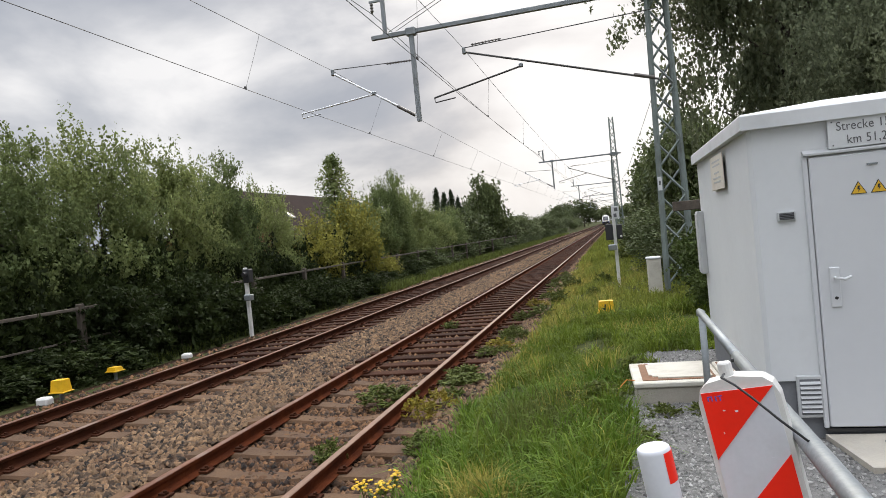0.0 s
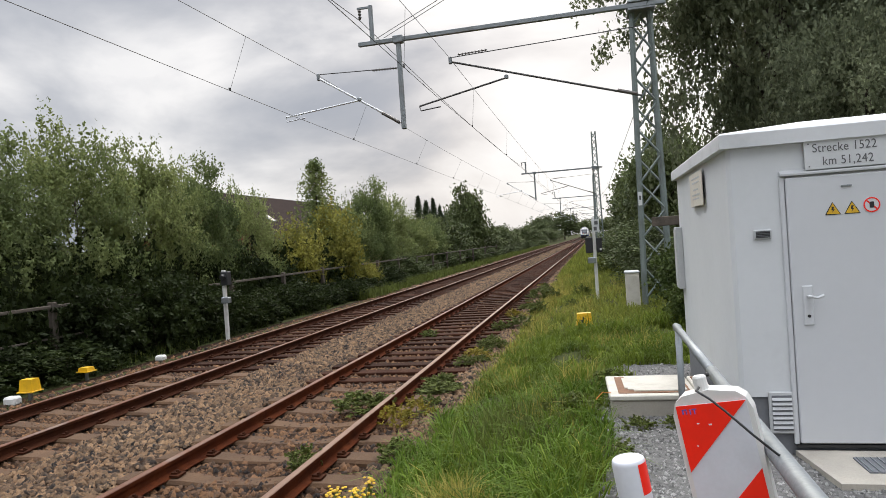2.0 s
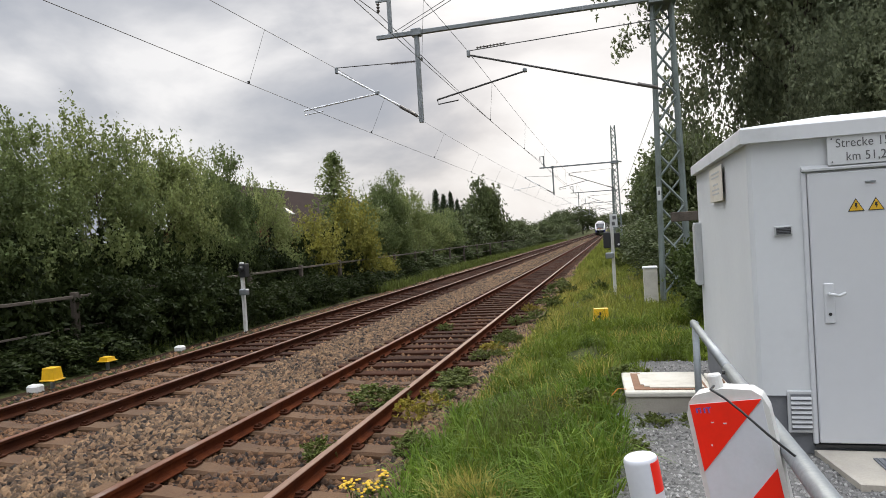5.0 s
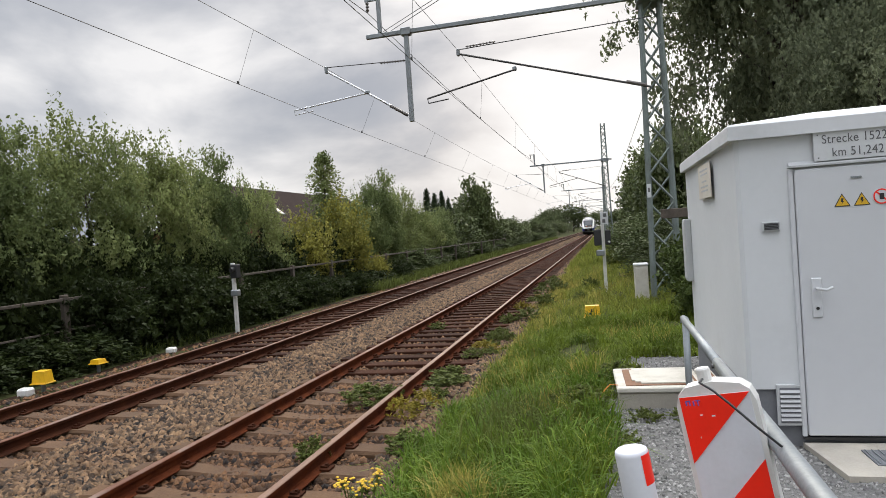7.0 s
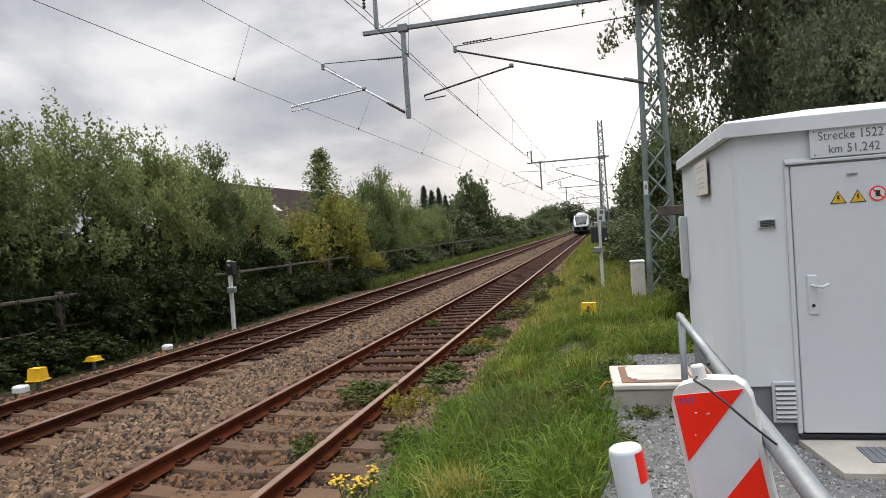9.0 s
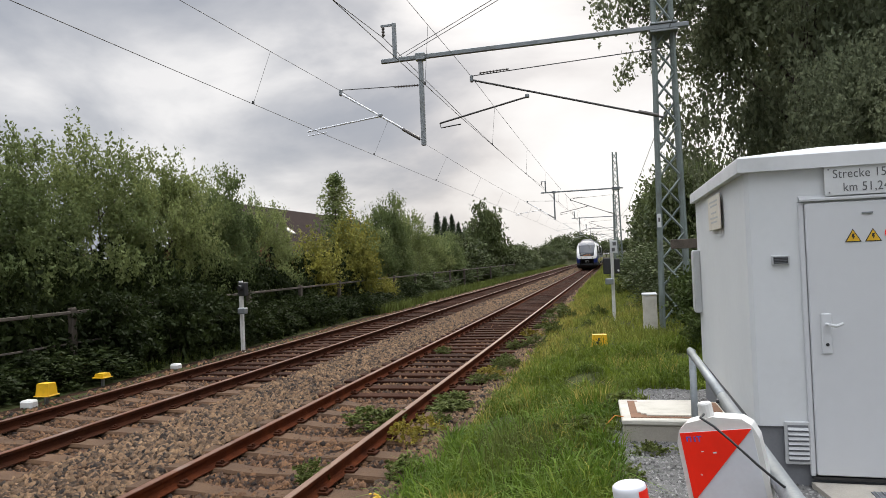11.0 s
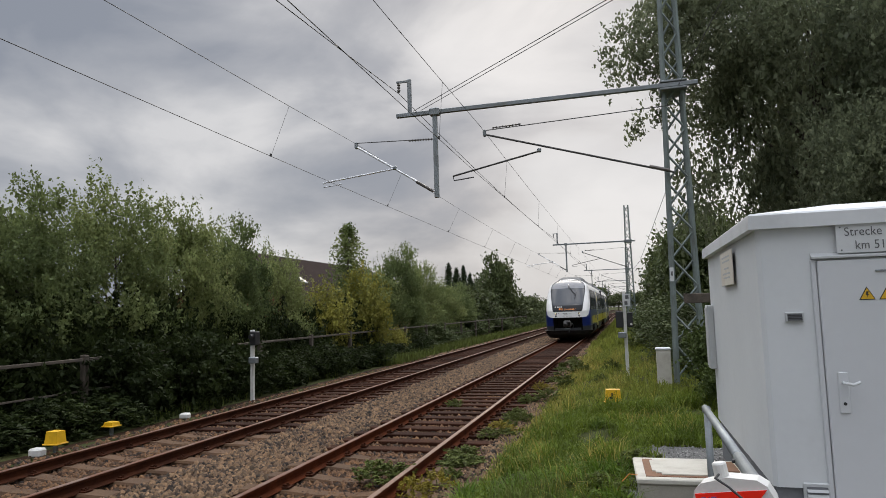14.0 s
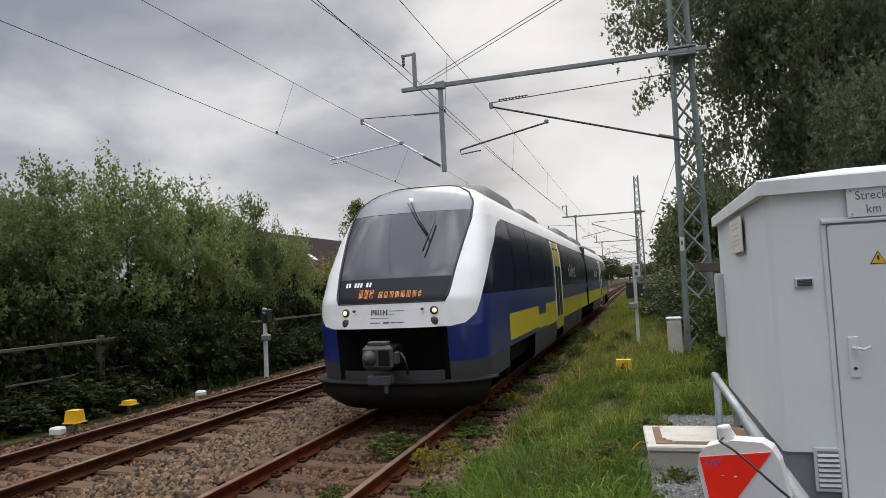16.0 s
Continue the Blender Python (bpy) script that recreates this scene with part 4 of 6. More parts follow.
part("rain_strip", Shape().prism([(CY0, DZ1 + 0.06), (CY0 - 0.045, DZ1 + 0.03), (CY0 - 0.045, DZ1 + 0.015), (CY0, DZ1 + 0.02)], "x", DX0 - 0.035, DX1 + 0.06), M_GRILLE, cab)
part("threshold", Shape().box(((DX0 + DX1) / 2, CY0 - 0.01, DZ0 - 0.02), (DX1 - DX0 + 0.06, 0.05, 0.02)), M_BLACK, cab)
plate = part("handle_plate", Shape().box((1.505, CY0 - 0.042, 1.32), (0.072, 0.014, 0.3), None, 0.02), M_DOOR, door)
part("door_handle", Shape().tube([(1.505, CY0 - 0.045, 1.39), (1.505, CY0 - 0.09, 1.39), (1.525, CY0 - 0.1, 1.388), (1.555, CY0 - 0.1, 1.38), (1.6, CY0 - 0.095, 1.398)], 0.011, 8), M_SIGNWHITE, door, "pale lever handle")
part("keyhole", Shape().lathe([(0.012, 0), (0.012, -0.006)], (1.505, CY0 - 0.048, 1.24), "y", 10), M_BLACK, door)
part("door_closer_plate", Shape().box((1.81, CY0 - 0.04, 2.2), (0.07, 0.012, 0.012)), M_GALV, door)
for x, z, in ((1.71, 2.03), (1.84, 2.03)):
    w = part("warning_sign", Shape().prism([(x - 0.054, z - 0.04), (x + 0.054, z - 0.04), (x, z + 0.055)], "y", CY0 - 0.0405, CY0 - 0.037), M_BLACK, door, "yellow triangular warning sticker")
    part("yellow_field", Shape().prism([(x - 0.045, z - 0.035), (x + 0.045, z - 0.035), (x, z + 0.045)], "y", CY0 - 0.043, CY0 - 0.0405), M_WARNYEL, w)
    part("symbol", Shape().prism([(x - 0.006, z + 0.02), (x + 0.01, z + 0.02), (x + 0.003, z), (x + 0.012, z), (x - 0.006, z - 0.026), (x, z - 0.006), (x - 0.01, z - 0.006)], "y", CY0 - 0.0445, CY0 - 0.043), M_BLACK, w)
x, z = 1.97, 2.045
w = part("prohibition_sign", Shape().lathe([(0.058, 0), (0.058, -0.004)], (x, CY0 - 0.037, z), "y", 28), M_SIGNWHITE, door, "round prohibition sticker")
ring = Shape()
for k in range(28):
    a, b = TAU * k / 28, TAU * (k + 1) / 28
    ring.add([(x + r * math.cos(t), CY0 - 0.0425, z + r * math.sin(t)) for t in (a, b) for r in (0.046, 0.056)], [(0, 1, 3, 2)])
ring.add([(x - 0.036, CY0 - 0.0425, z + 0.028), (x - 0.028, CY0 - 0.0425, z + 0.036), (x + 0.036, CY0 - 0.0425, z - 0.028), (x + 0.028, CY0 - 0.0425, z - 0.036)], [(0, 1, 2, 3)])
part("ring", ring, M_REDFILM, w)
part("symbol", Shape().box((x, CY0 - 0.0418, z), (0.03, 0.002, 0.045)), M_BLACK, w)
vent = part("vent", Shape().box((1.225, CY0 - 0.006, 1.875), (0.125, 0.03, 0.075), None, 0.006), M_GRILLE, cab)
part("vent_slot", Shape().box((1.225, CY0 - 0.02, 1.875), (0.1, 0.012, 0.05)), M_DARK, vent)
for k in range(4):
    part("slat", Shape().box((1.225, CY0 - 0.027, 1.858 + 0.012 * k), (0.1, 0.004, 0.004)), M_PLINTH, vent)
grille = part("air_grille", Shape().box((1.285, CY0 - 0.004, 0.5), (0.18, 0.03, 0.32), None, 0.006), M_GRILLE, cab)
part("grille_opening", Shape().box((1.285, CY0 - 0.018, 0.5), (0.14, 0.01, 0.27)), M_PLINTH, grille)
for k in range(7):
    m = Matrix.Rotation(radians(-35), 3, "X")
    part("slat", Shape().box((1.285, CY0 - 0.026, 0.392 + 0.036 * k), (0.138, 0.006, 0.026), m), M_GRILLE, grille)

# wall signs with writing


def lettering(parent, text, size, at, rot, material, align="LEFT"):
    cu = bpy.data.curves.new("lettering", "FONT")
    cu.body, cu.size, cu.extrude, cu.align_x = text, size, 0.0008, align
    cu.space_character = 1.05
    cu.materials.append(material)
    ob = new("lettering", cu)
    ob.matrix_world = Matrix.Translation(at) @ rot @ Matrix.Diagonal((0.84, 1, 1, 1))
    ob.parent = parent
    return ob


FRONT = pose(0, 0, 0, 90, 0, 0)
sign = tagged(part("line_sign", Shape().box((1.88, CY0 - 0.035, 2.445), (0.68, 0.006, 0.215), None, 0.002), M_SIGNWHITE), "white metal sign with line number and kilometre on the cabinet", "sign")
lettering(sign, "Strecke 1522", 0.092, (1.595, CY0 - 0.0395, 2.465), FRONT, M_INK)
lettering(sign, "km 51,242", 0.092, (1.66, CY0 - 0.0395, 2.365), FRONT, M_INK)
for x in (1.57, 2.19):
    for z in (2.36, 2.53):
        part("screw", Shape().lathe([(0.006, 0), (0.006, -0.003)], (x, CY0 - 0.038, z), "y", 8), M_INK, sign)
part("stand_off", Shape().box((1.7, CY0 - 0.018, 2.445), (0.03, 0.03, 0.1)).box((2.1, CY0 - 0.018, 2.445), (0.03, 0.03, 0.1)), M_GALV, sign)
wsign = tagged(part("notice_board", Shape().box((CX0 - 0.03, 6.8, 2.33), (0.008, 0.76, 0.33), None, 0.003), M_NOTICE), "small white side-wall notice board of the cabinet with painted golden sheen", "sign")
part("stand_off", Shape().box((CX0 - 0.013, 6.6, 2.33), (0.026, 0.03, 0.2)).box((CX0 - 0.013, 7.0, 2.33), (0.026, 0.03, 0.2)), M_GALV, wsign)
for z, w in ((2.44, 0.5), (2.4, 0.44), (2.33, 0.3), (2.28, 0.46), (2.24, 0.4)):
    part("faded_print", Shape().box((CX0 - 0.035, 6.8, z), (0.002, w, 0.016)), M_GRILLE, wsign)
side = tagged(part("side_box", Shape().box((CX0 - 0.035, 8.38, 1.6), (0.075, 0.22, 0.75), None, 0.01), M_GRILLE), "narrow grey junction box on the cabinet's side wall", "junction box")
part("lid", Shape().box((CX0 - 0.075, 8.38, 1.6), (0.01, 0.18, 0.69), None, 0.003), M_GRILLE, side)

# concrete step with a foot grate
step = thing("door_step", "pale concrete step with a grey foot grate before the door", "step", (0, 0, 0))
sh = Shape()
sh.prism([(1.36, CY0 - 0.02), (1.45, 4.72), (2.7, 4.72), (2.7, CY0 - 0.02)], "z", 0.0, 0.215)
part("slab", sh, M_CONCRETE, step)
g = part("foot_grate", Shape().box((2.05, 5.07, 0.219), (0.72, 0.3, 0.012)), M_PLINTH, step)
for k in range(16):
    part("grate_bar", Shape().box((1.71 + 0.0452 * k, 5.07, 0.227), (0.008, 0.28, 0.01)), M_GALV, g)

# cable trough chamber
tr = thing("cable_chamber", "whitish concrete cable chamber with a rust-framed lid", "cable chamber", (0.41, 6.93, 0.07), 2)
part("body", Shape().box((0, 0, 0.13), (0.78, 0.86, 0.26), None, 0.015), M_CONCRETE, tr)
part("rim", Shape().box((0, 0, 0.285), (0.82, 0.9, 0.05), None, 0.01), M_TROUGH, tr)
part("lid_frame", Shape().box((0.02, 0.0, 0.313), (0.68, 0.72, 0.008)), M_RUSTEDGE, tr, "rust-brown lid frame")
lid = Shape().prism([(-0.22, -0.25), (-0.17, -0.25), (-0.17, -0.31), (0.33, -0.31), (0.33, 0.33), (-0.22, 0.33), (-0.22, 0.27), (-0.25, 0.27), (-0.25, -0.18), (-0.22, -0.18)], "z", 0.316, 0.328)
part("lid", lid, M_TROUGH, tr, "whitish lid plate")
tr2 = thing("cable_chamber", "small concrete cable chamber with a rust-stained lid", "cable chamber", (0.99, 6.9, 0.1), 2)
tr2.location = (0.9, 6.95, 0.1)
part("body", Shape().box((0, 0, 0.13), (0.13, 0.5, 0.26), None, 0.01), M_CONCRETE, tr2)
part("rim", Shape().box((0, 0, 0.28), (0.15, 0.54, 0.045), None, 0.01), M_TROUGH, tr2)
part("lid", Shape().box((0, 0, 0.306), (0.1, 0.4, 0.01)), M_RUSTEDGE, tr2)

# bent pipe barrier, beacon and post in the foreground
rail = thing("handrail", "grey galvanised tubular handrail with a clamped joint", "handrail", (0, 0, 0))
part("post", Shape().tube([(0.565, 5.4, 0.05), (0.565, 5.4, 1.17)], 0.026, 14), M_GALV, rail, smooth=True)
part("top_tube", Shape().tube([(0.555, 5.44, 1.19), (0.52, 4.4, 1.232), (0.48, 3.3, 1.275)], 0.0255, 16), M_GALV, rail, smooth=True)
part("rear_tube", Shape().tube([(0.48, 3.32, 1.274), (0.419, 1.62, 1.342), (0.345, -0.4, 1.42)], 0.0275, 16), M_GALV, rail, smooth=True)
part("end_cap", Shape().lathe([(0.033, -0.02), (0.034, 0.012), (0.02, 0.026)], (0.562, 5.42, 1.18), seg=12), M_GALV, rail)
part("joint_bolt", Shape().lathe([(0.01, 0), (0.01, -0.012)], (0.448, 3.22, 1.28), "x", 8), M_BLACK, rail)
part("rear_post", Shape().tube([(0.348, -0.3, 0.05), (0.348, -0.3, 1.4)], 0.03, 12), M_GALV, rail, smooth=True)

BEA = pose(0.485, 1.97, 0.16, 0, -9.5, -16)
bea = thing("warning_beacon", "red and white striped warning beacon in a white plastic frame", "warning beacon")
bea.matrix_world = BEA
HB, WB = 1.35, 0.222
out = [(-WB / 2, 0.25), (-WB / 2, HB - 0.06), (-WB / 2 + 0.012, HB - 0.025), (-WB / 2 + 0.035, HB - 0.006), (0, HB + 0.006), (WB / 2 - 0.035, HB - 0.006), (WB / 2 - 0.012, HB - 0.025), (WB / 2, HB - 0.06), (WB / 2, 0.25)]
part("frame", Shape().prism(out, "y", -0.022, 0.045), M_WHITEPLAST, bea, "dirty white plastic frame")
x0, x1, zt, zb = -WB / 2 + 0.014, WB / 2 - 0.014, HB - 0.032, 0.3
part("white_face", Shape().prism([(x0, zb), (x1, zb), (x1, zt), (x0, zt)], "y", -0.0255, -0.022), M_WHITEFILM, bea)


def stripe_poly(upper, lower):
    """The face between two slanting lines, each given by its height at the face's edge on the carriageway side."""
    rise = (x1 - x0) * 1.01
    poly = [(x0, lower - rise), (x1, lower), (x1, upper), (x0, upper - rise)]
    for bound, keep in ((zt, -1), (zb, 1)):
        cut = []
        for (xa, za), (xb, zc) in zip(poly, poly[1:] + poly[:1]):
            if (za - bound) * keep >= 0:
                cut.append((xa, za))
            if (za - bound) * (zc - bound) < 0:
                s = (bound - za) / (zc - za)
                cut.append((xa + (xb - xa) * s, bound))
        poly = cut
    return poly


for k in range(4):
    poly = stripe_poly(zt + 0.42 if k == 0 else zt - 0.193 - 0.386 * (k - 1), zt - 0.386 * k)
    if len(poly) > 2:
        part("red_stripe", Shape().prism(poly, "y", -0.0285, -0.0255), M_REDFILM, bea, "red reflective stripe")
part("knob", Shape().lathe([(0.021, 0.0), (0.02, 0.05), (0.017, 0.055)], (-0.018, 0.004, HB - 0.01), seg=14), M_WHITEPLAST, bea)
part("foot_block", Shape().box((0, 0.0, 0.06), (0.4, 0.8, 0.12), None, 0.02), M_RUBBER, bea, "black rubber foot block")
part("shaft", Shape().box((0, 0.004, 0.2), (0.06, 0.05, 0.2)), M_WHITEPLAST, bea)
marks = Shape()
for x, z, w, h in ((-0.08, 0.018, 0.004, 0.014), (-0.07, 0.018, 0.003, 0.016), (-0.075, 0.012, 0.012, 0.003), (-0.059, 0.019, 0.004, 0.015), (-0.047, 0.012, 0.014, 0.003), (-0.047, 0.02, 0.003, 0.014)):
    marks.box((x, -0.029, zt - z), (w, 0.001, h))
part("scribble", marks, mat("blue_marker", (0.12, 0.1, 0.45), None, 5, 0.6), bea, "blue marker scribble")
for x, z, w, h in ((-0.045, 0.055, 0.007, 0.003), (-0.012, 0.06, 0.009, 0.004), (0.012, 0.09, 0.004, 0.004), (-0.06, 0.12, 0.003, 0.005), (0.05, 0.2, 0.004, 0.003)):
    part("scuff", Shape().box((x, -0.0287, zt - z), (w, 0.001, h)), M_WHITEFILM, bea)
cable = Shape().tube([(0.24, 1.99, 1.51), (0.225, 1.94, 1.512), (0.255, 1.92, 1.495), (0.29, 1.89, 1.468), (0.35, 1.865, 1.412), (0.41, 1.865, 1.358), (0.45, 1.9, 1.328), (0.455, 1.95, 1.31)], 0.0034, 8)
tagged(part("black_cord", cable, M_RUBBER, smooth=True), "black rubber cord hung from the beacon's knob", "cord")

cord = Shape().tube([(0.455, 1.95, 1.312), (0.46, 1.9, 1.29), (0.475, 1.8, 1.262), (0.49, 1.74, 1.25)], 0.0034, 8)
tagged(part("black_cord", cord, M_RUBBER, smooth=True), "loose end of black rubber cord slung over the handrail", "cord")

bol = thing("bollard", "white round bollard with red reflective bands", "bollard", (0.19, 1.9, 0.16))
bol.matrix_world = pose(0.19, 1.9, 0.16, 0, -8, 0)
part("tube", Shape().lathe([(0.047, 0), (0.047, 1.172), (0.045, 1.182), (0.04, 1.186), (0.0, 1.188)], (0, 0, 0), seg=28), M_WHITEFILM, bol, smooth=True)
for z in (1.09, 0.92, 0.75, 0.58):
    arc = [radians(a) for a in range(-40, 130, 10)]
    rows = [[(0.0478 * math.cos(a), 0.0478 * math.sin(a), z + dz) for a in [radians(q) for q in range(-60, 91, 10)]] for dz in (0, 0.085)]
    part("red_band", Shape().grid(rows), M_REDFILM, bol, "red reflective band", smooth=True)
part("base_flange", Shape().lathe([(0.09, 0), (0.09, 0.02), (0.05, 0.03)], (0, 0, 0), seg=20), M_GALV, bol)


# ---------------------------------------------------------------- tracks
def rail_shape(y0, y1):
    """Flat-bottomed rail, head centre at x = 0, running surface at z = 0."""
    half = [(0.0, -0.159), (0.07, -0.159), (0.07, -0.15), (0.02, -0.132), (0.009, -0.118), (0.009, -0.052), (0.033, -0.04), (0.0355, -0.008)]
    body = half + [(-x, z) for x, z in half[::-1][:-1]]
    return Shape().prism(body, "y", y0, y1)


RAILS_X = [X_TRACK + GAUGE / 2, X_TRACK - GAUGE / 2, X_TRACK_2 + GAUGE / 2, X_TRACK_2 - GAUGE / 2]
for i, xr in enumerate(RAILS_X):
    r = thing("rail", "rust-brown steel rail with a worn running surface" if i < 2 else "rust-brown steel rail of the farther track", "rail", (xr, 0, 0), group="rails")
    part("rail_body", rail_shape(-14, Y_FAR), M_STEEL_RAIL if i < 2 else M_STEEL_FAR, r)
    part("rail_head", Shape().prism([(-0.0355, -0.008), (0.0355, -0.008), (0.031, -0.001), (0.02, 0.002), (-0.02, 0.002), (-0.031, -0.001)], "y", -14, Y_FAR), M_RAIL_SHINY if i == 0 else M_RAIL_TOP, r, "worn running surface")

# sleepers: concrete near the crossing, tarred timber beyond
cs = Shape()
secs = [(-1.3, 0.15, -0.185), (-1.28, 0.15, -0.16), (-0.95, 0.14, -0.15), (-0.55, 0.135, -0.158), (-0.3, 0.115, -0.185), (0, 0.11, -0.19), (0.3, 0.115, -0.185), (0.55, 0.135, -0.158), (0.95, 0.14, -0.15), (1.28, 0.15, -0.16), (1.3, 0.15, -0.185)]
cs.grid([[(x, -w, -0.36), (x, -w, z - 0.03), (x, -w * 0.82, z), (x, w * 0.82, z), (x, w, z - 0.03), (x, w, -0.36)] for x, w, z in secs])
n = 6
cs.add([(s[0], yy, zz) for s in (secs[0], secs[-1]) for yy, zz in ((-s[1], -0.36), (-s[1], s[2] - 0.03), (-s[1] * 0.82, s[2]), (s[1] * 0.82, s[2]), (s[1], s[2] - 0.03), (s[1], -0.36))], [(0, 1, 2, 3, 4, 5), (11, 10, 9, 8, 7, 6)])
CONC = cs.mesh("concrete_sleeper", M_CONC_SLEEPER)
WOOD = Shape().box((0, 0, -0.23), (2.6, 0.26, 0.16), None, 0.012).mesh("timber_sleeper", M_WOOD_SLEEPER)
clip = Shape()
for sx in (-1, 1):
    for e in (-1, 1):
        x = sx * GAUGE / 2 + e * 0.1
        clip.box((x, 0, -0.138), (0.1, 0.13, 0.02)).tube([(x, 0, -0.14), (x, 0, -0.09)], 0.018, 6)
        clip.box((x - e * 0.02, 0, -0.118), (0.07, 0.06, 0.018))
CLIP = clip.mesh("rail_fastening", M_STEEL_FAR)
for tname, xc, concrete_to in (("near", X_TRACK, 9.4), ("far", X_TRACK_2, 11.0)):
    track = thing("sleeper_bed", "row of concrete and tarred timber sleepers carrying the rails", "sleepers", (xc, 0, 0), kind="structure")
    y, k = -13.0, 0
    while y < 62:
        conc = y < concrete_to
        ob = part("sleeper", CONC if conc else WOOD, None, track)
        ob.location = (random.uniform(-0.02, 0.02), y, random.uniform(-0.008, 0.004))
        ob.rotation_euler.z = random.uniform(-0.01, 0.01)
        if y < 26:
            part("fastening", CLIP, None, track).location = (0, y, 0)
        y += 0.62 if conc else 0.6
        k += 1
    far = Shape()
    while y < 240:
        far.box((0, y, -0.21), (2.6, 0.26, 0.12))
        y += 0.62
    f = part("far_sleepers", far, M_WOOD_SLEEPER, track)
    f["kind"] = "stuff"


def stones(name, label, region, count, size, material, seed, zf):
    """Broken stone scattered over a region, one joined mesh."""
    rng = np.random.default_rng(seed)
    x = rng.uniform(region[0], region[1], count)
    u = rng.uniform(0, 1, count) ** 1.6
    y = region[2] + (region[3] - region[2]) * u
    z = np.array([zf(a, b) for a, b in zip(x, y)])
    base = np.array([(1, 0, 0), (0, 1, 0), (-1, 0, 0), (0, -1, 0), (0, 0, 1), (0.6, 0.6, 0.55), (-0.6, 0.55, 0.6)], float)
    faces = np.array([(0, 1, 5), (5, 1, 4), (0, 5, 4), (1, 2, 6), (1, 6, 4), (6, 2, 4), (2, 3, 4), (3, 0, 4)])
    s = size * rng.uniform(0.5, 1.5, (count, 1, 1)) * rng.uniform(0.6, 1.3, (count, 1, 3))
    v = (base[None] + rng.normal(0, 0.16, (count, 7, 3))) * s
    a = rng.uniform(0, TAU, count)
    ca, sa = np.cos(a)[:, None], np.sin(a)[:, None]
    v = np.stack([v[..., 0] * ca - v[..., 1] * sa, v[..., 0] * sa + v[..., 1] * ca, v[..., 2]], -1)
    v += np.stack([x, y, z], -1)[:, None]
    f = (faces[None] + 7 * np.arange(count)[:, None, None]).reshape(-1, 3)
    ob = new(name, array_mesh(name, v.reshape(-1, 3), f, material))
    return tagged(ob, label, "stones", kind="stuff")


def bed_z(x, y):
    near_sleeper = min(abs(x - X_TRACK), abs(x - X_TRACK_2)) < 1.25
    return -0.218 if near_sleeper else -0.188


for x0, x1, near, behind, m, seed in ((-9.45, -8.75, 2800, 800, M_STONE_RUST, 3), (-8.75, -6.3, 27000, 7000, M_STONE_RUST, 13), (-6.3, -4.75, 27000, 5000, M_STONE, 23),
                                      (-4.75, -2.4, 30000, 8000, M_STONE_RUST, 33), (-2.4, -1.85, 8500, 2200, M_STONE, 43)):
    label = "loose rust-stained ballast stones between the sleepers" if m == M_STONE_RUST else "loose grey-brown ballast stones beside the sleepers"
    stones("ballast_stones", label, (x0, x1, 2.0, 32), near, 0.033, m, seed, bed_z)
    stones("ballast_stones", label, (x0, x1, 2.0, -9.0), behind, 0.038, m, seed + 1, bed_z)
for x0, x1, count, seed in ((-9.4, -8.8, 1800, 61), (-6.3, -4.8, 7000, 62), (-2.35, -1.9, 2200, 63)):
    stones("ballast_stones", "ballast stones far along the line", (x0, x1, 30, 150), count, 0.055, M_STONE, seed, bed_z)
stones("gravel_stones", "loose grey crushed stones of the path", (-0.1, 3.6, -6.0, 1.8), 5000, 0.014, M_GRIT, 6, lambda x, y: ground_z(x, y) + 0.014)
stones("gravel_stones", "loose grey crushed stones of the path", (-0.1, 2.6, 1.8, 9.1), 20000, 0.0115, M_GRIT, 4, lambda x, y: ground_z(x, y) + 0.014)


# ---------------------------------------------------------------- diesel railcar
train = thing("diesel_railcar", "white, blue and yellow two-car diesel railcar running on the nearer track", "train", (X_TRACK, 8.68, 0))
LEVEL = [0.12, 0.42, 0.52, 0.9, 1.38, 1.78, 2.2, 2.7, 3.1, 3.3, 3.45, 3.58, 3.68, 3.74]
NOSE = [0.50, 0.22, 0.24, 0.2, 0.14, 0.2, 0.45, 0.82, 1.12, 1.30, 1.46, 1.72, 2.05, 2.4]
WIDE = [1.22, 1.33, 1.35, 1.375, 1.375, 1.375, 1.37, 1.335, 1.25, 1.17, 1.06, 0.88, 0.62, 0.3]
DEEP = [0.9, 0.85, 0.82, 0.8, 0.8, 0.8, 0.82, 0.86, 0.9, 0.9, 0.9, 0.8, 0.6, 0.35]
CAR_END, TRAIN_LEN, SUPER = 20.4, 41.6, 2 / 2.6


def skin(z, s, side=1, off=0.0):
    """A point of the car's skin: s runs 0 to 1 round the nose from its middle, then in metres along the side."""
    w, y0, dp = (float(np.interp(z, LEVEL, q)) for q in (WIDE, NOSE, DEEP))
    if s <= 1:
        a = s * math.pi / 2
        return (side * (w * math.sin(a) ** SUPER + off * math.sin(a)), y0 + dp * (1 - max(math.cos(a), 0) ** SUPER) - off * math.cos(a), z)
    return (side * (w + off), y0 + dp + s - 1, z)


def s_at_x(z, x):
    return math.asin(min(1, x / float(np.interp(z, LEVEL, WIDE))) ** (1 / SUPER)) * 2 / math.pi


def s_at_y(z, y):
    return 1 + y - float(np.interp(z, LEVEL, NOSE)) - float(np.interp(z, LEVEL, DEEP))


def skin_patch(sh, zs, sa, sb, n, side=1, off=0.0):
    sh.grid([[skin(z, sa(z) + (sb(z) - sa(z)) * k / n, side, off) for k in range(n + 1)] for z in zs])
    return sh


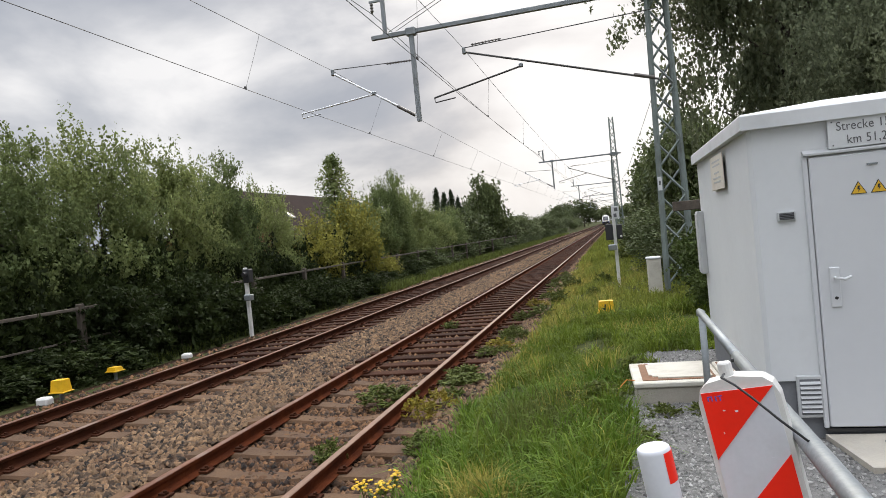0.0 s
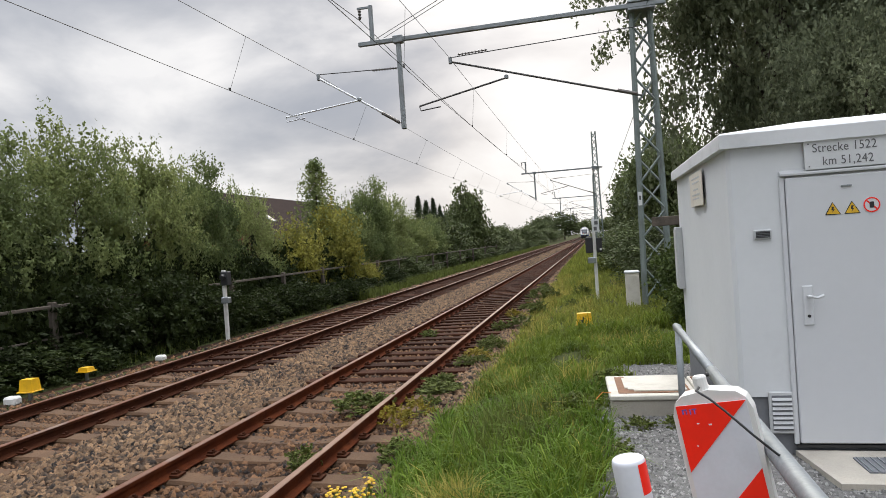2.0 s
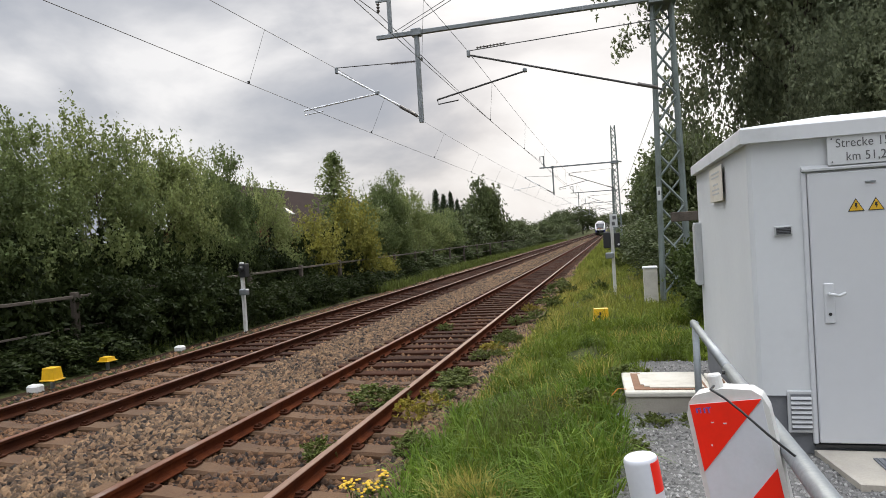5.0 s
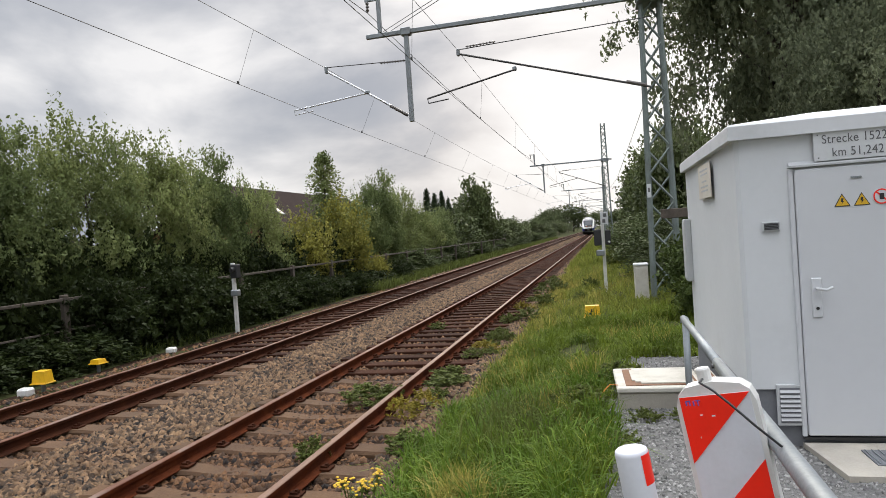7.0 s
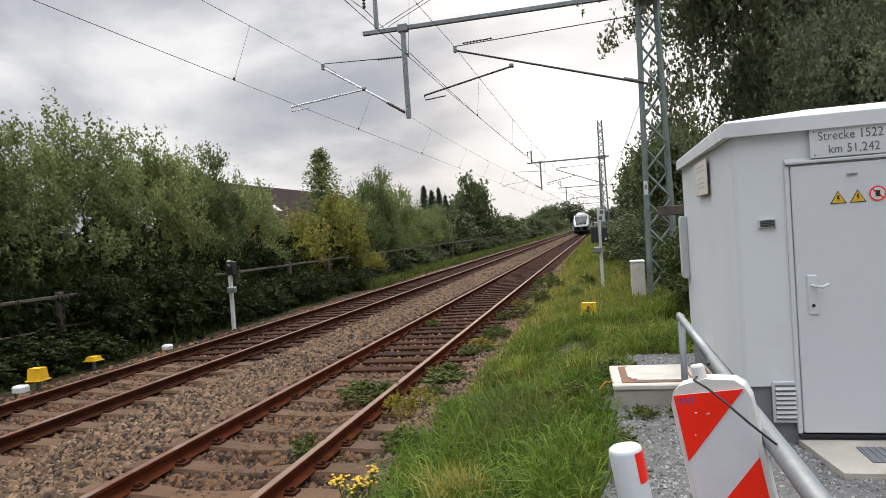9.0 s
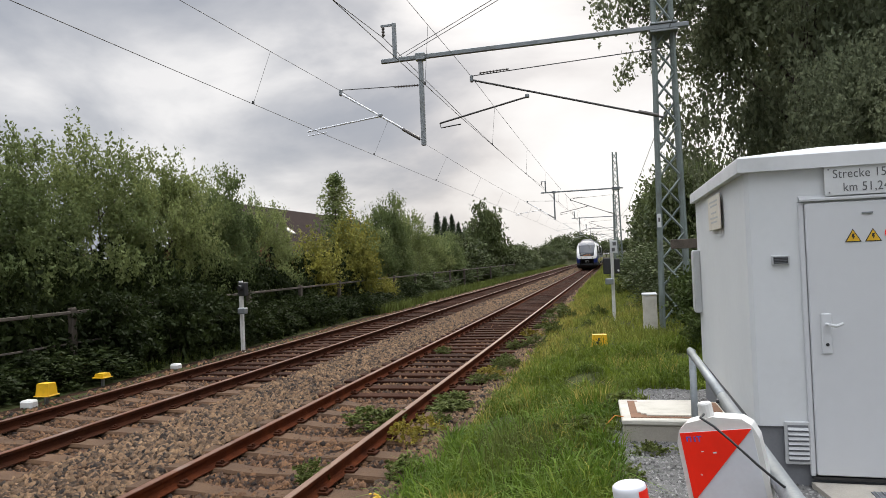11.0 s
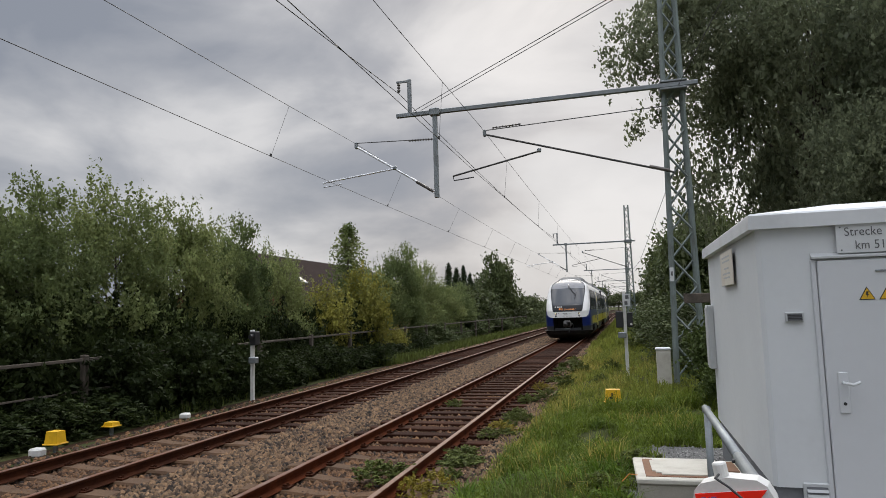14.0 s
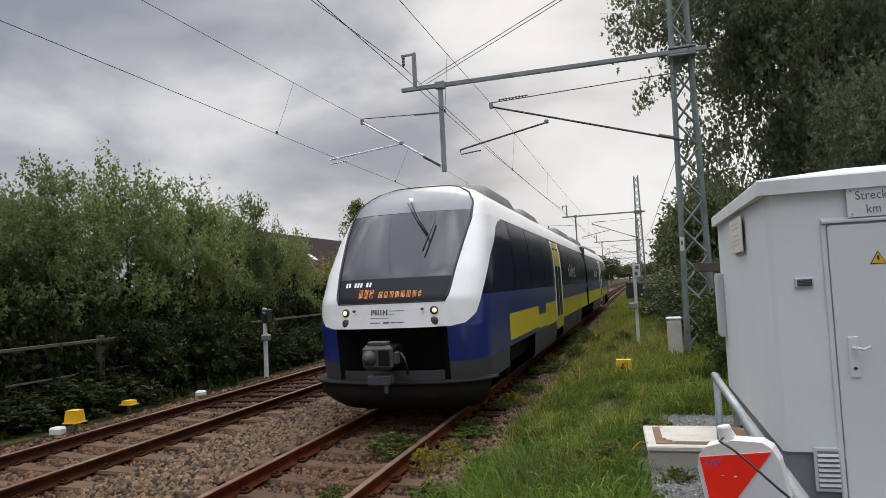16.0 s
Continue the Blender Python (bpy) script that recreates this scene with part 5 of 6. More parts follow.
def screen_x(z):
    return float(np.interp(z, [1.74, 1.8, 1.86, 3.0, 3.3, 3.5, 3.64], [0.84, 0.88, 0.9, 1.06, 1.03, 0.9, 0.62]))


def edge_s(z):
    """Where the white pillar ends and the dark side windows or the blue begin."""
    if z >= 3.08:
        return s_at_y(z, CAR_END)
    return float(np.interp(z, [1.38, 1.42, 1.55, 1.75, 2.0, 2.4, 2.7, 2.9, 3.0, 3.05], [0.40, 0.56, 0.70, 0.78, 0.84, 0.93, 1.05, 1.22, 1.40, 1.65]))


def zrange(a, b, n):
    return [a + (b - a) * i / n for i in range(n + 1)]


def side_panel(name, y0, y1, z0, z1, material, sides, parent, off=0.004, label="", n=4):
    for sd in sides:
        sh = skin_patch(Shape(), zrange(z0, z1, n), lambda z: s_at_y(z, y0), lambda z: s_at_y(z, y1), 1, sd, off)
        part(name, sh, material, parent, label, smooth=True)


def stretch_up(sh):
    """The body stands a little taller than the levels above say."""
    sh.v = [(x, y, z if z < 0.62 else 0.62 + (z - 0.62) * 1.03) for x, y, z in sh.v]
    return sh


def turn_round(sh):
    sh.v = [(-x, TRAIN_LEN - y, z) for x, y, z in sh.v]
    return sh


def build_car(rear):
    flip = turn_round if rear else (lambda q: q)

    def put(name, sh, material, label="", smooth=True, parent=train):
        return part(name, flip(stretch_up(sh)), material, parent, label, smooth)

    # white mask round the windscreen, cant rail and roof
    sh = Shape()
    for sd in (-1, 1):
        skin_patch(sh, [1.38, 1.4, 1.42, 1.48, 1.55, 1.65, 1.74], lambda z: 0.0, edge_s, 22, sd)
        skin_patch(sh, zrange(1.74, 3.05, 26), lambda z: s_at_x(z, screen_x(z)), edge_s, 12, sd)
        skin_patch(sh, [3.05, 3.08], lambda z: s_at_x(z, screen_x(z)), lambda z: edge_s(3.05), 12, sd)
        skin_patch(sh, [3.08, 3.2, 3.3, 3.4, 3.48], lambda z: s_at_x(z, screen_x(z)), lambda z: s_at_y(z, 2.6), 14, sd)
        skin_patch(sh, [3.08, 3.2, 3.3, 3.4, 3.48], lambda z: s_at_y(z, 2.6), lambda z: s_at_y(z, CAR_END), 3, sd)
        skin_patch(sh, [3.48, 3.53, 3.58, 3.64], lambda z: s_at_x(z, screen_x(z)), lambda z: s_at_y(z, 2.6), 14, sd)
        skin_patch(sh, [3.48, 3.53, 3.58, 3.64], lambda z: s_at_y(z, 2.6), lambda z: s_at_y(z, CAR_END), 3, sd)
        skin_patch(sh, [3.64, 3.68, 3.71, 3.74], lambda z: 0.0, lambda z: s_at_y(z, CAR_END), 30, sd)
    sh.grid([[(-0.3, y, 3.74), (0.3, y, 3.74)] for y in (2.6, CAR_END)])
    put("white_mask", sh, M_TWHITE, "glossy white front mask and roof edge")
    sh = Shape()
    for sd in (-1, 1):
        skin_patch(sh, zrange(1.74, 3.14, 20), lambda z: 0.0, lambda z: s_at_x(z, screen_x(z)), 12, sd, -0.012)
    put("windscreen", sh, M_TSCREEN, "large raked dark windscreen")
    sh = Shape()
    for sd in (-1, 1):
        skin_patch(sh, [1.745, 1.8, 1.86, 1.95, 2.04, 2.1], lambda z: 0.0, lambda z: s_at_x(z, screen_x(z) - 0.01), 12, sd, -0.008)
    put("display_band", sh, M_TBAND, "black band with the destination display at the foot of the windscreen")
    sh = Shape()
    for sd in (-1, 1):
        skin_patch(sh, [3.14, 3.22, 3.3, 3.4, 3.48, 3.53, 3.58, 3.64], lambda z: 0.0, lambda z: s_at_x(z, screen_x(z)), 12, sd, -0.006)
    put("cowl", sh, M_TCOWL, "smoky grey cowl above the windscreen")
    # rubber seal of the windscreen
    seal = Shape()
    for sd in (-1, 1):
        seal.tube([skin(z, s_at_x(z, screen_x(z)), sd, -0.004) for z in zrange(1.74, 3.64, 24)], 0.02, 6)
    seal.tube([skin(3.645, s_at_x(3.64, screen_x(3.64)) * k / 12, 1, 0) for k in range(12, 0, -1)] + [skin(3.645, s_at_x(3.64, screen_x(3.64)) * k / 12, -1, 0) for k in range(13)], 0.013, 6)
    seal.tube([skin(1.74, s_at_x(1.74, screen_x(1.74)) * k / 12, 1, 0) for k in range(12, 0, -1)] + [skin(1.74, s_at_x(1.74, screen_x(1.74)) * k / 12, -1, 0) for k in range(13)], 0.01, 6)
    put("windscreen_seal", seal, M_RUBBER)
    # blue lower body, dark window band, grey skirt
    pocket = lambda z: s_at_x(z, 0.88)
    sh = Shape()
    for sd in (-1, 1):
        skin_patch(sh, zrange(0.88, 1.38, 5), pocket, lambda z: 1.0, 12, sd)
        skin_patch(sh, [1.38, 1.42, 1.48, 1.55, 1.65, 1.75, 1.81], edge_s, lambda z: 1.3, 12, sd)
        skin_patch(sh, [0.88, 1.38], lambda z: 1.0, lambda z: 1.3, 1, sd)
        skin_patch(sh, [0.88, 1.38, 1.81], lambda z: 1.3, lambda z: s_at_y(z, CAR_END), 1, sd)
    put("blue_side", sh, M_TBLUE, "deep blue lower body side")
    sh = Shape()
    for sd in (-1, 1):
        skin_patch(sh, zrange(1.81, 3.05, 24), edge_s, lambda z: s_at_y(z, 3.2), 12, sd, -0.004)
        skin_patch(sh, [3.05, 3.08], lambda z: edge_s(3.05), lambda z: s_at_y(z, 3.2), 2, sd, -0.004)
        skin_patch(sh, [1.81, 2.2, 2.7, 3.08], lambda z: s_at_y(z, 3.2), lambda z: s_at_y(z, CAR_END), 1, sd, -0.004)
    put("window_band", sh, M_TWINDOW, "tinted dark window band")
    for y in (3.2, 5.1, 7.3, 11.6, 13.5, 15.4, 17.3, 19.2):
        for sd in (-1, 1):
            post = Shape()
            skin_patch(post, [1.81, 2.2, 2.7, 3.08], lambda z: s_at_y(z, y), lambda z: s_at_y(z, y + 0.07), 1, sd, 0.003)
            put("window_post", post, M_TWINDOW)
    for sd in (-1, 1):
        sh = Shape()
        skin_patch(sh, [0.62, 0.7, 0.8, 0.88], pocket, lambda z: 1.0, 12, sd)
        skin_patch(sh, [0.55, 0.62, 0.8, 0.88], lambda z: 1.0, lambda z: s_at_y(z, 2.35), 1, sd)
        put("front_skirt", sh, M_TGREY, "dull grey front skirt")
    for y0, y1 in ((5.3, 9.2), (10.75, 15.4), (15.5, 17.2)):
        for sd in (-1, 1):
            sh = Shape()
            skin_patch(sh, [0.36, 0.52, 0.7, 0.88], lambda z: s_at_y(z, y0), lambda z: s_at_y(z, y1), 1, sd, -0.003)
            put("side_skirt", sh, M_TGREY)
    # yellow band in pieces, with its notch
    for y0, y1, z0, z1 in ((2.45, 5.9, 0.97, 1.42), (5.9, 7.1, 0.93, 1.22), (7.1, 9.25, 0.89, 1.42), (10.75, 16.2, 0.89, 1.42), (16.3, 20.3, 0.89, 1.42)):
        for sd in (-1, 1):
            sh = Shape()
            skin_patch(sh, [z0, z1], lambda z: s_at_y(z, y0), lambda z: s_at_y(z, y1), 1, sd, 0.004)
            put("yellow_band", sh, M_TYELLOW, "yellow stripe")
    # doors
    for sd in (-1, 1):
        leaf = Shape()
        skin_patch(leaf, [0.66, 0.9, 1.4, 2.2, 2.7, 3.02], lambda z: s_at_y(z, 9.25), lambda z: s_at_y(z, 10.75), 1, sd, 0.006)
        d = put("door", leaf, M_TYELLOW, "yellow passenger door with tall dark panes")
        for y0, y1 in ((9.36, 9.94), (10.06, 10.64)):
            pane = Shape()
            skin_patch(pane, [1.0, 1.4, 2.2, 2.85], lambda z: s_at_y(z, y0), lambda z: s_at_y(z, y1), 1, sd, 0.011)
            put("pane", pane, M_TWINDOW, parent=d)
        for y0 in (9.23, 10.74):
            st = Shape().tube([skin(z, s_at_y(z, y0), sd, 0.012) for z in (0.66, 1.4, 2.2, 2.7, 3.02)], 0.014, 6)
            put("door_edge", st, M_TWHITE, parent=d)
    for k, (y0, hh) in enumerate(((13.2, 0.3), (13.6, 0.42), (14.05, 0.3), (14.45, 0.42), (14.9, 0.3), (15.3, 0.36))):
        for sd in (-1, 1):
            sh = Shape()
            skin_patch(sh, [2.05, 2.05 + hh], lambda z: s_at_y(z, y0), lambda z: s_at_y(z, y0 + 0.09), 1, sd, 0.006)
            put("logo_bar", sh, M_TWHITE)
    # black coupler pocket
    sh = Shape()
    for sd in (-1, 1):
        skin_patch(sh, zrange(0.74, 1.385, 6), lambda z: 0.0, lambda z: s_at_x(z, 0.89), 10, sd, -0.42)
        sh.grid([[skin(z, s_at_x(z, 0.89), sd, o) for o in (-0.43, 0.0)] for z in zrange(0.62, 1.385, 6)])
    sh.grid([[(sd * 0.89, y, 1.386) for sd in (-1, 1)] for y in (0.2, 1.2)])
    put("coupler_pocket", sh, M_TDARK, "black coupler pocket")
    sh = Shape()
    for sd in (-1, 1):
        skin_patch(sh, [0.62, 0.74, 0.77], lambda z: 0.0, lambda z: s_at_x(z, 0.8), 8, sd, -0.01)
    put("bumper_strip", sh, M_TGREY)
    # ledge and plough
    sh = Shape()
    for sd in (-1, 1):
        ss = [k / 20 for k in range(19)]
        sh.grid([[skin(z, s, sd, o) for s in ss] for z, o in ((0.575, 0.0), (0.575, 0.13), (0.59, 0.155), (0.61, 0.155), (0.625, 0.13), (0.63, -0.02))])
    put("ledge", sh, M_TPLOUGH, "projecting dark bumper ledge")
    sh = Shape()
    for sd in (-1, 1):
        ss = [0.8 * k / 18 for k in range(19)]
        sh.grid([[skin(z, s, sd, o) for s in ss] for z, o in ((0.58, 0.09), (0.42, 0.1), (0.28, 0.06), (0.16, -0.02), (0.15, -0.06))])
    put("plough", sh, M_TPLOUGH, "dark curved track plough")
    # coupler
    cp = put("coupler", Shape().box((0, 0.1, 1.0), (0.3, 0.7, 0.3), None, 0.03), M_TDARK, "automatic centre coupler", False)
    put("coupler_face", Shape().box((0, -0.27, 1.01), (0.46, 0.12, 0.34), None, 0.05).box((0, -0.22, 1.2), (0.3, 0.14, 0.06), None, 0.015).box((0.25, -0.2, 1.0), (0.06, 0.12, 0.16), None, 0.01), M_COUPLER, "grey steel coupler head", False, cp)
    put("coupler_cone", Shape().lathe([(0.105, 0.0), (0.105, -0.02), (0.09, -0.025), (0.075, -0.07), (0.03, -0.11), (0.0, -0.112)], (-0.11, -0.33, 1.01), "y", 16), M_COUPLER, "", True, cp)
    put("coupler_funnel", Shape().box((0.11, -0.325, 1.01), (0.17, 0.03, 0.22), None, 0.05), M_TDARK, "", False, cp)
    put("coupler_block", Shape().box((0, -0.2, 0.7), (0.34, 0.2, 0.14), None, 0.02).box((0.1, -0.25, 0.62), (0.06, 0.06, 0.2), None, 0.01), M_TGREY, "", False, cp)
    put("hose", Shape().tube([(0.26, -0.05, 1.05), (0.34, -0.12, 0.98), (0.36, -0.1, 0.85), (0.3, 0.1, 0.74)], 0.018, 6), M_RUBBER, "", True, cp)
    # lamps
    for sd in (-1, 1):
        z, s = 1.6, s_at_x(1.6, 0.7)
        x, y, _ = skin(z, s, sd, 0)
        lp = put("headlamp", Shape().lathe([(0.062, 0.02), (0.062, -0.012), (0.05, -0.018)], (x, y, 1.615), "y", 18), M_LAMPDARK, "round headlamp")
        put("lamp_glow", Shape().lathe([(0.034, 0), (0.034, -0.004)], (x + 0.012 * sd, y - 0.019, 1.615), "y", 14), M_LAMPGLOW if not rear else M_LAMPDARK, "lit warm reflector", True, lp)
        put("tail_lamp", Shape().lathe([(0.062, 0.02), (0.062, -0.012), (0.045, -0.02)], (x, y - 0.01, 1.465), "y", 18), M_LAMPDARK, "dark round lamp")
        put("small_lamp", Shape().lathe([(0.02, 0.02), (0.02, -0.012)], (x - 0.16 * sd, y - 0.065, 1.64), "y", 10), M_LAMPDARK)
    # writing fields and logo, drawn as bars
    def fbar(name, x0, x1, z0, z1, material, label="", off=0.004):
        sh = Shape()
        zs = zrange(z0, z1, 2)
        for xa, xb in ((x0, x1),):
            rows = []
            for z in zs:
                row = []
                for k in range(5):
                    x = xa + (xb - xa) * k / 4
                    row.append(skin(z, s_at_x(z, abs(x)), -1 if x < 0 else 1, off))
                rows.append(row)
            sh.grid(rows)
        return put(name, sh, material, label, False)
    for xa, xb in ((-0.27, -0.245), (-0.2, -0.175), (-0.16, -0.14), (-0.12, -0.1), (-0.08, -0.06), (-0.03, -0.005)):
        fbar("logo_bar", xa, xb, 1.57, 1.65, M_INK)
    for xa, xb, za, zb in ((-0.235, -0.21, 1.6, 1.65), (-0.06, -0.035, 1.6, 1.625), (0.02, 0.26, 1.622, 1.63), (0.02, 0.12, 1.578, 1.584), (-0.28, 0.02, 1.525, 1.532), (-0.28, -0.12, 1.455, 1.468), (-0.07, 0.02, 1.45, 1.475), (0.04, 0.26, 1.455, 1.468)):
        fbar("logo_bar", xa, xb, za, zb, M_INK)
    for k in range(9):
        if k not in (2, 6):
            fbar("number_bar", -0.77 + 0.052 * k, -0.735 + 0.052 * k, 1.985, 2.05, M_TWHITE, "", -0.004)
    dots = random.Random(5)
    for xa, cols, rows_z, m in ((-0.5, 11, 8, M_LED), (-0.17, 30, 6, M_LED_DIM)):
        sh = Shape()
        for c in range(cols):
            if c % 4 == 3:
                continue
            for r in range(rows_z):
                if dots.random() < 0.06:
                    continue
                x, z = xa + 0.0225 * c, 1.82 + 0.0155 * r
                sh.add([skin(z + dz, s_at_x(z, abs(x + dx)), -1 if x + dx < 0 else 1, -0.004) for dx, dz in ((0, 0), (0.015, 0), (0.015, 0.01), (0, 0.01))], [(0, 1, 2, 3)])
        put("led_display", sh, m if not rear else M_TDARK, "amber dot-matrix display", False)
    # wiper and top lamp
    wp = put("wiper", Shape().tube([(0.08, 1.22, 3.3), (0.29, 1.0, 2.98), (0.5, 0.77, 2.72)], 0.014, 6), M_BLACK, "black pantograph wiper")
    put("wiper_arm", Shape().tube([(0.02, 1.22, 3.3), (0.25, 1.0, 2.98), (0.5, 0.77, 2.72)], 0.01, 6), M_BLACK, "", True, wp)
    put("wiper_blade", Shape().tube([(0.55, 0.99, 2.98), (0.5, 0.77, 2.72), (0.45, 0.59, 2.48)], 0.014, 6), M_BLACK, "", True, wp)
    put("top_lamp", Shape().lathe([(0.026, 0.05), (0.026, -0.02), (0.014, -0.028)], (0.06, 1.27, 3.36), "y", 14), M_LAMPWHITE if not rear else M_LAMPDARK, "small lit top lamp")
    # roof equipment
    for y0, y1, hw, zt in ((3.5, 6.6, 0.8, 3.96), (8.3, 10.9, 0.75, 3.94), (15.8, 19.6, 0.8, 3.96)):
        sh = Shape()
        rows = []
        for y, k in ((y0, 0.0), (y0 + 0.35, 0.8), (y0 + 0.7, 1.0), (y1 - 0.6, 1.0), (y1 - 0.2, 0.7), (y1, 0.0)):
            rows.append([(-hw - 0.08, y, 3.55), (-hw, y, 3.6 + (zt - 3.75) * k), (-hw * 0.75, y, 3.66 + (zt - 3.66) * k), (0, y, 3.7 + (zt - 3.68) * k), (hw * 0.75, y, 3.66 + (zt - 3.66) * k), (hw, y, 3.6 + (zt - 3.75) * k), (hw + 0.08, y, 3.55)])
        put("roof_unit", sh.grid(rows), M_TROOF, "dark grey roof-mounted engine cooler", True)
    # underframe, bogies
    put("underframe", Shape().box((0, 11.0, 0.72), (2.3, 18.4, 0.42)), M_TDARK, "", False)
    put("end_wall", Shape().box((0, CAR_END - 0.05, 2.1), (2.6, 0.08, 2.5)), M_TGREY, "", False)
    for yb in (3.9,):
        bg = put("bogie", Shape().box((0.95, yb, 0.5), (0.16, 2.9, 0.2), None, 0.03).box((-0.95, yb, 0.5), (0.16, 2.9, 0.2), None, 0.03).box((0, yb, 0.52), (1.8, 0.5, 0.22), None, 0.03), M_TDARK, "dark bogie frame", False)
        for dy in (-0.95, 0.95):
            for sd in (-1, 1):
                put("wheel", Shape().lathe([(0.385, -0.06), (0.385, 0.06), (0.3, 0.07), (0.12, 0.1)], (sd * 0.753, yb + dy, 0.388), "x", 24), M_TDARK, "", False, bg)
                put("spring", Shape().lathe([(0.11, 0.0), (0.11, 0.3)], (sd * 1.0, yb + dy * 0.4, 0.6), "z", 10), M_TGREY, "", True, bg)


build_car(False)
build_car(True)
part("gangway_bellows", Shape().box((0, TRAIN_LEN / 2, 2.1), (2.3, 0.86, 2.6), None, 0.06), M_RUBBER, train, "black folded gangway bellows")
bg = part("bogie", Shape().box((0.95, TRAIN_LEN / 2, 0.5), (0.16, 2.9, 0.2), None, 0.03).box((-0.95, TRAIN_LEN / 2, 0.5), (0.16, 2.9, 0.2), None, 0.03).box((0, TRAIN_LEN / 2, 0.52), (1.8, 0.5, 0.22), None, 0.03), M_TDARK, train, "dark bogie frame")
for dy in (-0.95, 0.95):
    for sd in (-1, 1):
        part("wheel", Shape().lathe([(0.385, -0.06), (0.385, 0.06), (0.3, 0.07), (0.12, 0.1)], (sd * 0.753, TRAIN_LEN / 2 + dy, 0.388), "x", 24), M_TDARK, bg)


# ---------------------------------------------------------------- trackside things
def marker_post(at, label, head_dir=1):
    ob = thing("signal_post", label, "signal post", at, group="small track signals")
    part("post", Shape().box((0, 0, 0.9), (0.09, 0.09, 2.0), None, 0.01), M_WHITEPLAST, ob, "white-painted post")
    part("connection_box", Shape().box((-0.09 * head_dir, -0.1, 1.12), (0.22, 0.16, 0.16), None, 0.02), M_GALV, ob, "grey connection box")
    return ob


p = marker_post((-9.5, 15.12, -0.25), "short white signal post with a dark lamp housing", -1)
part("lamp_housing", Shape().box((0.05, 0.02, 1.68), (0.2, 0.2, 0.36), None, 0.02), M_SIGNALBOX, p, "black lamp housing")
part("lamp_hood", Shape().tube([(0.05, -0.08, 1.74), (0.05, -0.2, 1.72)], 0.06, 10), M_SIGNALBOX, p)

p = marker_post((-0.06, 18.3, 0.1), "slim white signal post with black lamp boxes", 1)
part("upper_post", Shape().box((0, 0, 2.05), (0.08, 0.08, 0.5), None, 0.01), M_WHITEPLAST, p)
part("lamp_housing", Shape().box((-0.14, 0.03, 1.54), (0.2, 0.22, 0.44), None, 0.02), M_SIGNALBOX, p, "black lamp housing")
part("lamp_housing", Shape().box((0.13, 0.03, 1.53), (0.15, 0.22, 0.4), None, 0.02), M_SIGNALBOX, p, "black lamp housing")
part("lamp_lens", Shape().lathe([(0.03, 0), (0.03, -0.02)], (0.16, -0.09, 1.41), "y", 10), M_WHITEPLAST, p)
pl = part("number_plate", Shape().box((0.06, -0.05, 2.06), (0.2, 0.02, 0.34), None, 0.005), M_SIGNWHITE, p, "white plate with dark marks")
part("plate_bar", Shape().box((0.08, -0.063, 2.14), (0.09, 0.004, 0.1)), M_INK, pl)
part("plate_bar", Shape().box((0.05, -0.063, 1.98), (0.08, 0.004, 0.1)), M_INK, pl)

for at, tilt, sz in (((-9.3, 8.85, -0.02), 3, 0.86), ((-9.85, 10.68, -0.06), -6, 0.8), ((-0.34, 13.1, 0.15), 5, 1.05)):
    ob = thing("track_marker", "bright yellow plastic track marker box on a short stake", "marker", at, tilt, "yellow track markers")
    b = 0.15 * sz
    flat = 0.42 if at[0] < -9.6 else 1.0
    sh = Shape()
    vs = [(-b, -0.1, 0.0), (b, -0.1, 0.0), (b, 0.1, 0.0), (-b, 0.1, 0.0), (-b * 0.84, -0.085, 0.24 * sz * flat), (b * 0.84, -0.085, 0.24 * sz * flat), (b * 0.84, 0.085, 0.24 * sz * flat), (-b * 0.84, 0.085, 0.24 * sz * flat)]
    sh.add(vs, [(3, 2, 1, 0), (4, 5, 6, 7), (0, 1, 5, 4), (1, 2, 6, 5), (2, 3, 7, 6), (3, 0, 4, 7)])
    part("box", sh, M_YELPLAST, ob)
    part("flange", Shape().box((0, 0, 0.0), (2 * b + 0.04, 0.25, 0.02), None, 0.004), M_YELPLAST, ob)
    part("stake", Shape().box((0, 0, -0.14), (0.05, 0.05, 0.3)), M_GALV, ob)
    if at[0] > -1:
        part("dark_mark", Shape().box((-0.04, -0.098, 0.1), (0.06, 0.01, 0.05)).box((-0.02, -0.098, 0.16), (0.03, 0.01, 0.06)), M_BLACK, ob)
for x, y, s in ((-9.4, 8.6, 0.85), (-9.4, 12.3, 0.75)):
    ob = tagged(part("marker_stone", Shape().box((0, 0, 0.03), (0.27 * s, 0.18, 0.17 * s), None, 0.03), M_WHITEPLAST), "small whitewashed marker stone beside the farther track", "marker stone", "marker stones")
    ob.location = (x, y, -0.15)
    ob.rotation_euler.z = 0.1

ob = thing("white_cabinet", "small pale grey trackside cable cabinet with a low cap", "cable cabinet", (0.76, 15.9, -0.04))
part("body", Shape().box((0, 0, 0.5), (0.31, 0.3, 1.0), None, 0.012), M_TROUGH, ob)
part("cap", Shape().box((0, 0, 1.03), (0.34, 0.33, 0.06), None, 0.02), M_ROOF, ob)
part("door_panel", Shape().box((0, -0.153, 0.52), (0.25, 0.01, 0.86), None, 0.004), M_TROUGH, ob)
ob = thing("timber_frame", "weathered timber crossbar on posts behind the cabinet", "timber frame", (0, 0, 0))
part("crossbar", Shape().box((1.68, 14.6, 2.12), (1.0, 0.1, 0.2), None, 0.01), M_OLDWOOD, ob)
part("post", Shape().box((2.05, 14.68, 1.1), (0.12, 0.06, 2.2), None, 0.01), M_OLDWOOD, ob)
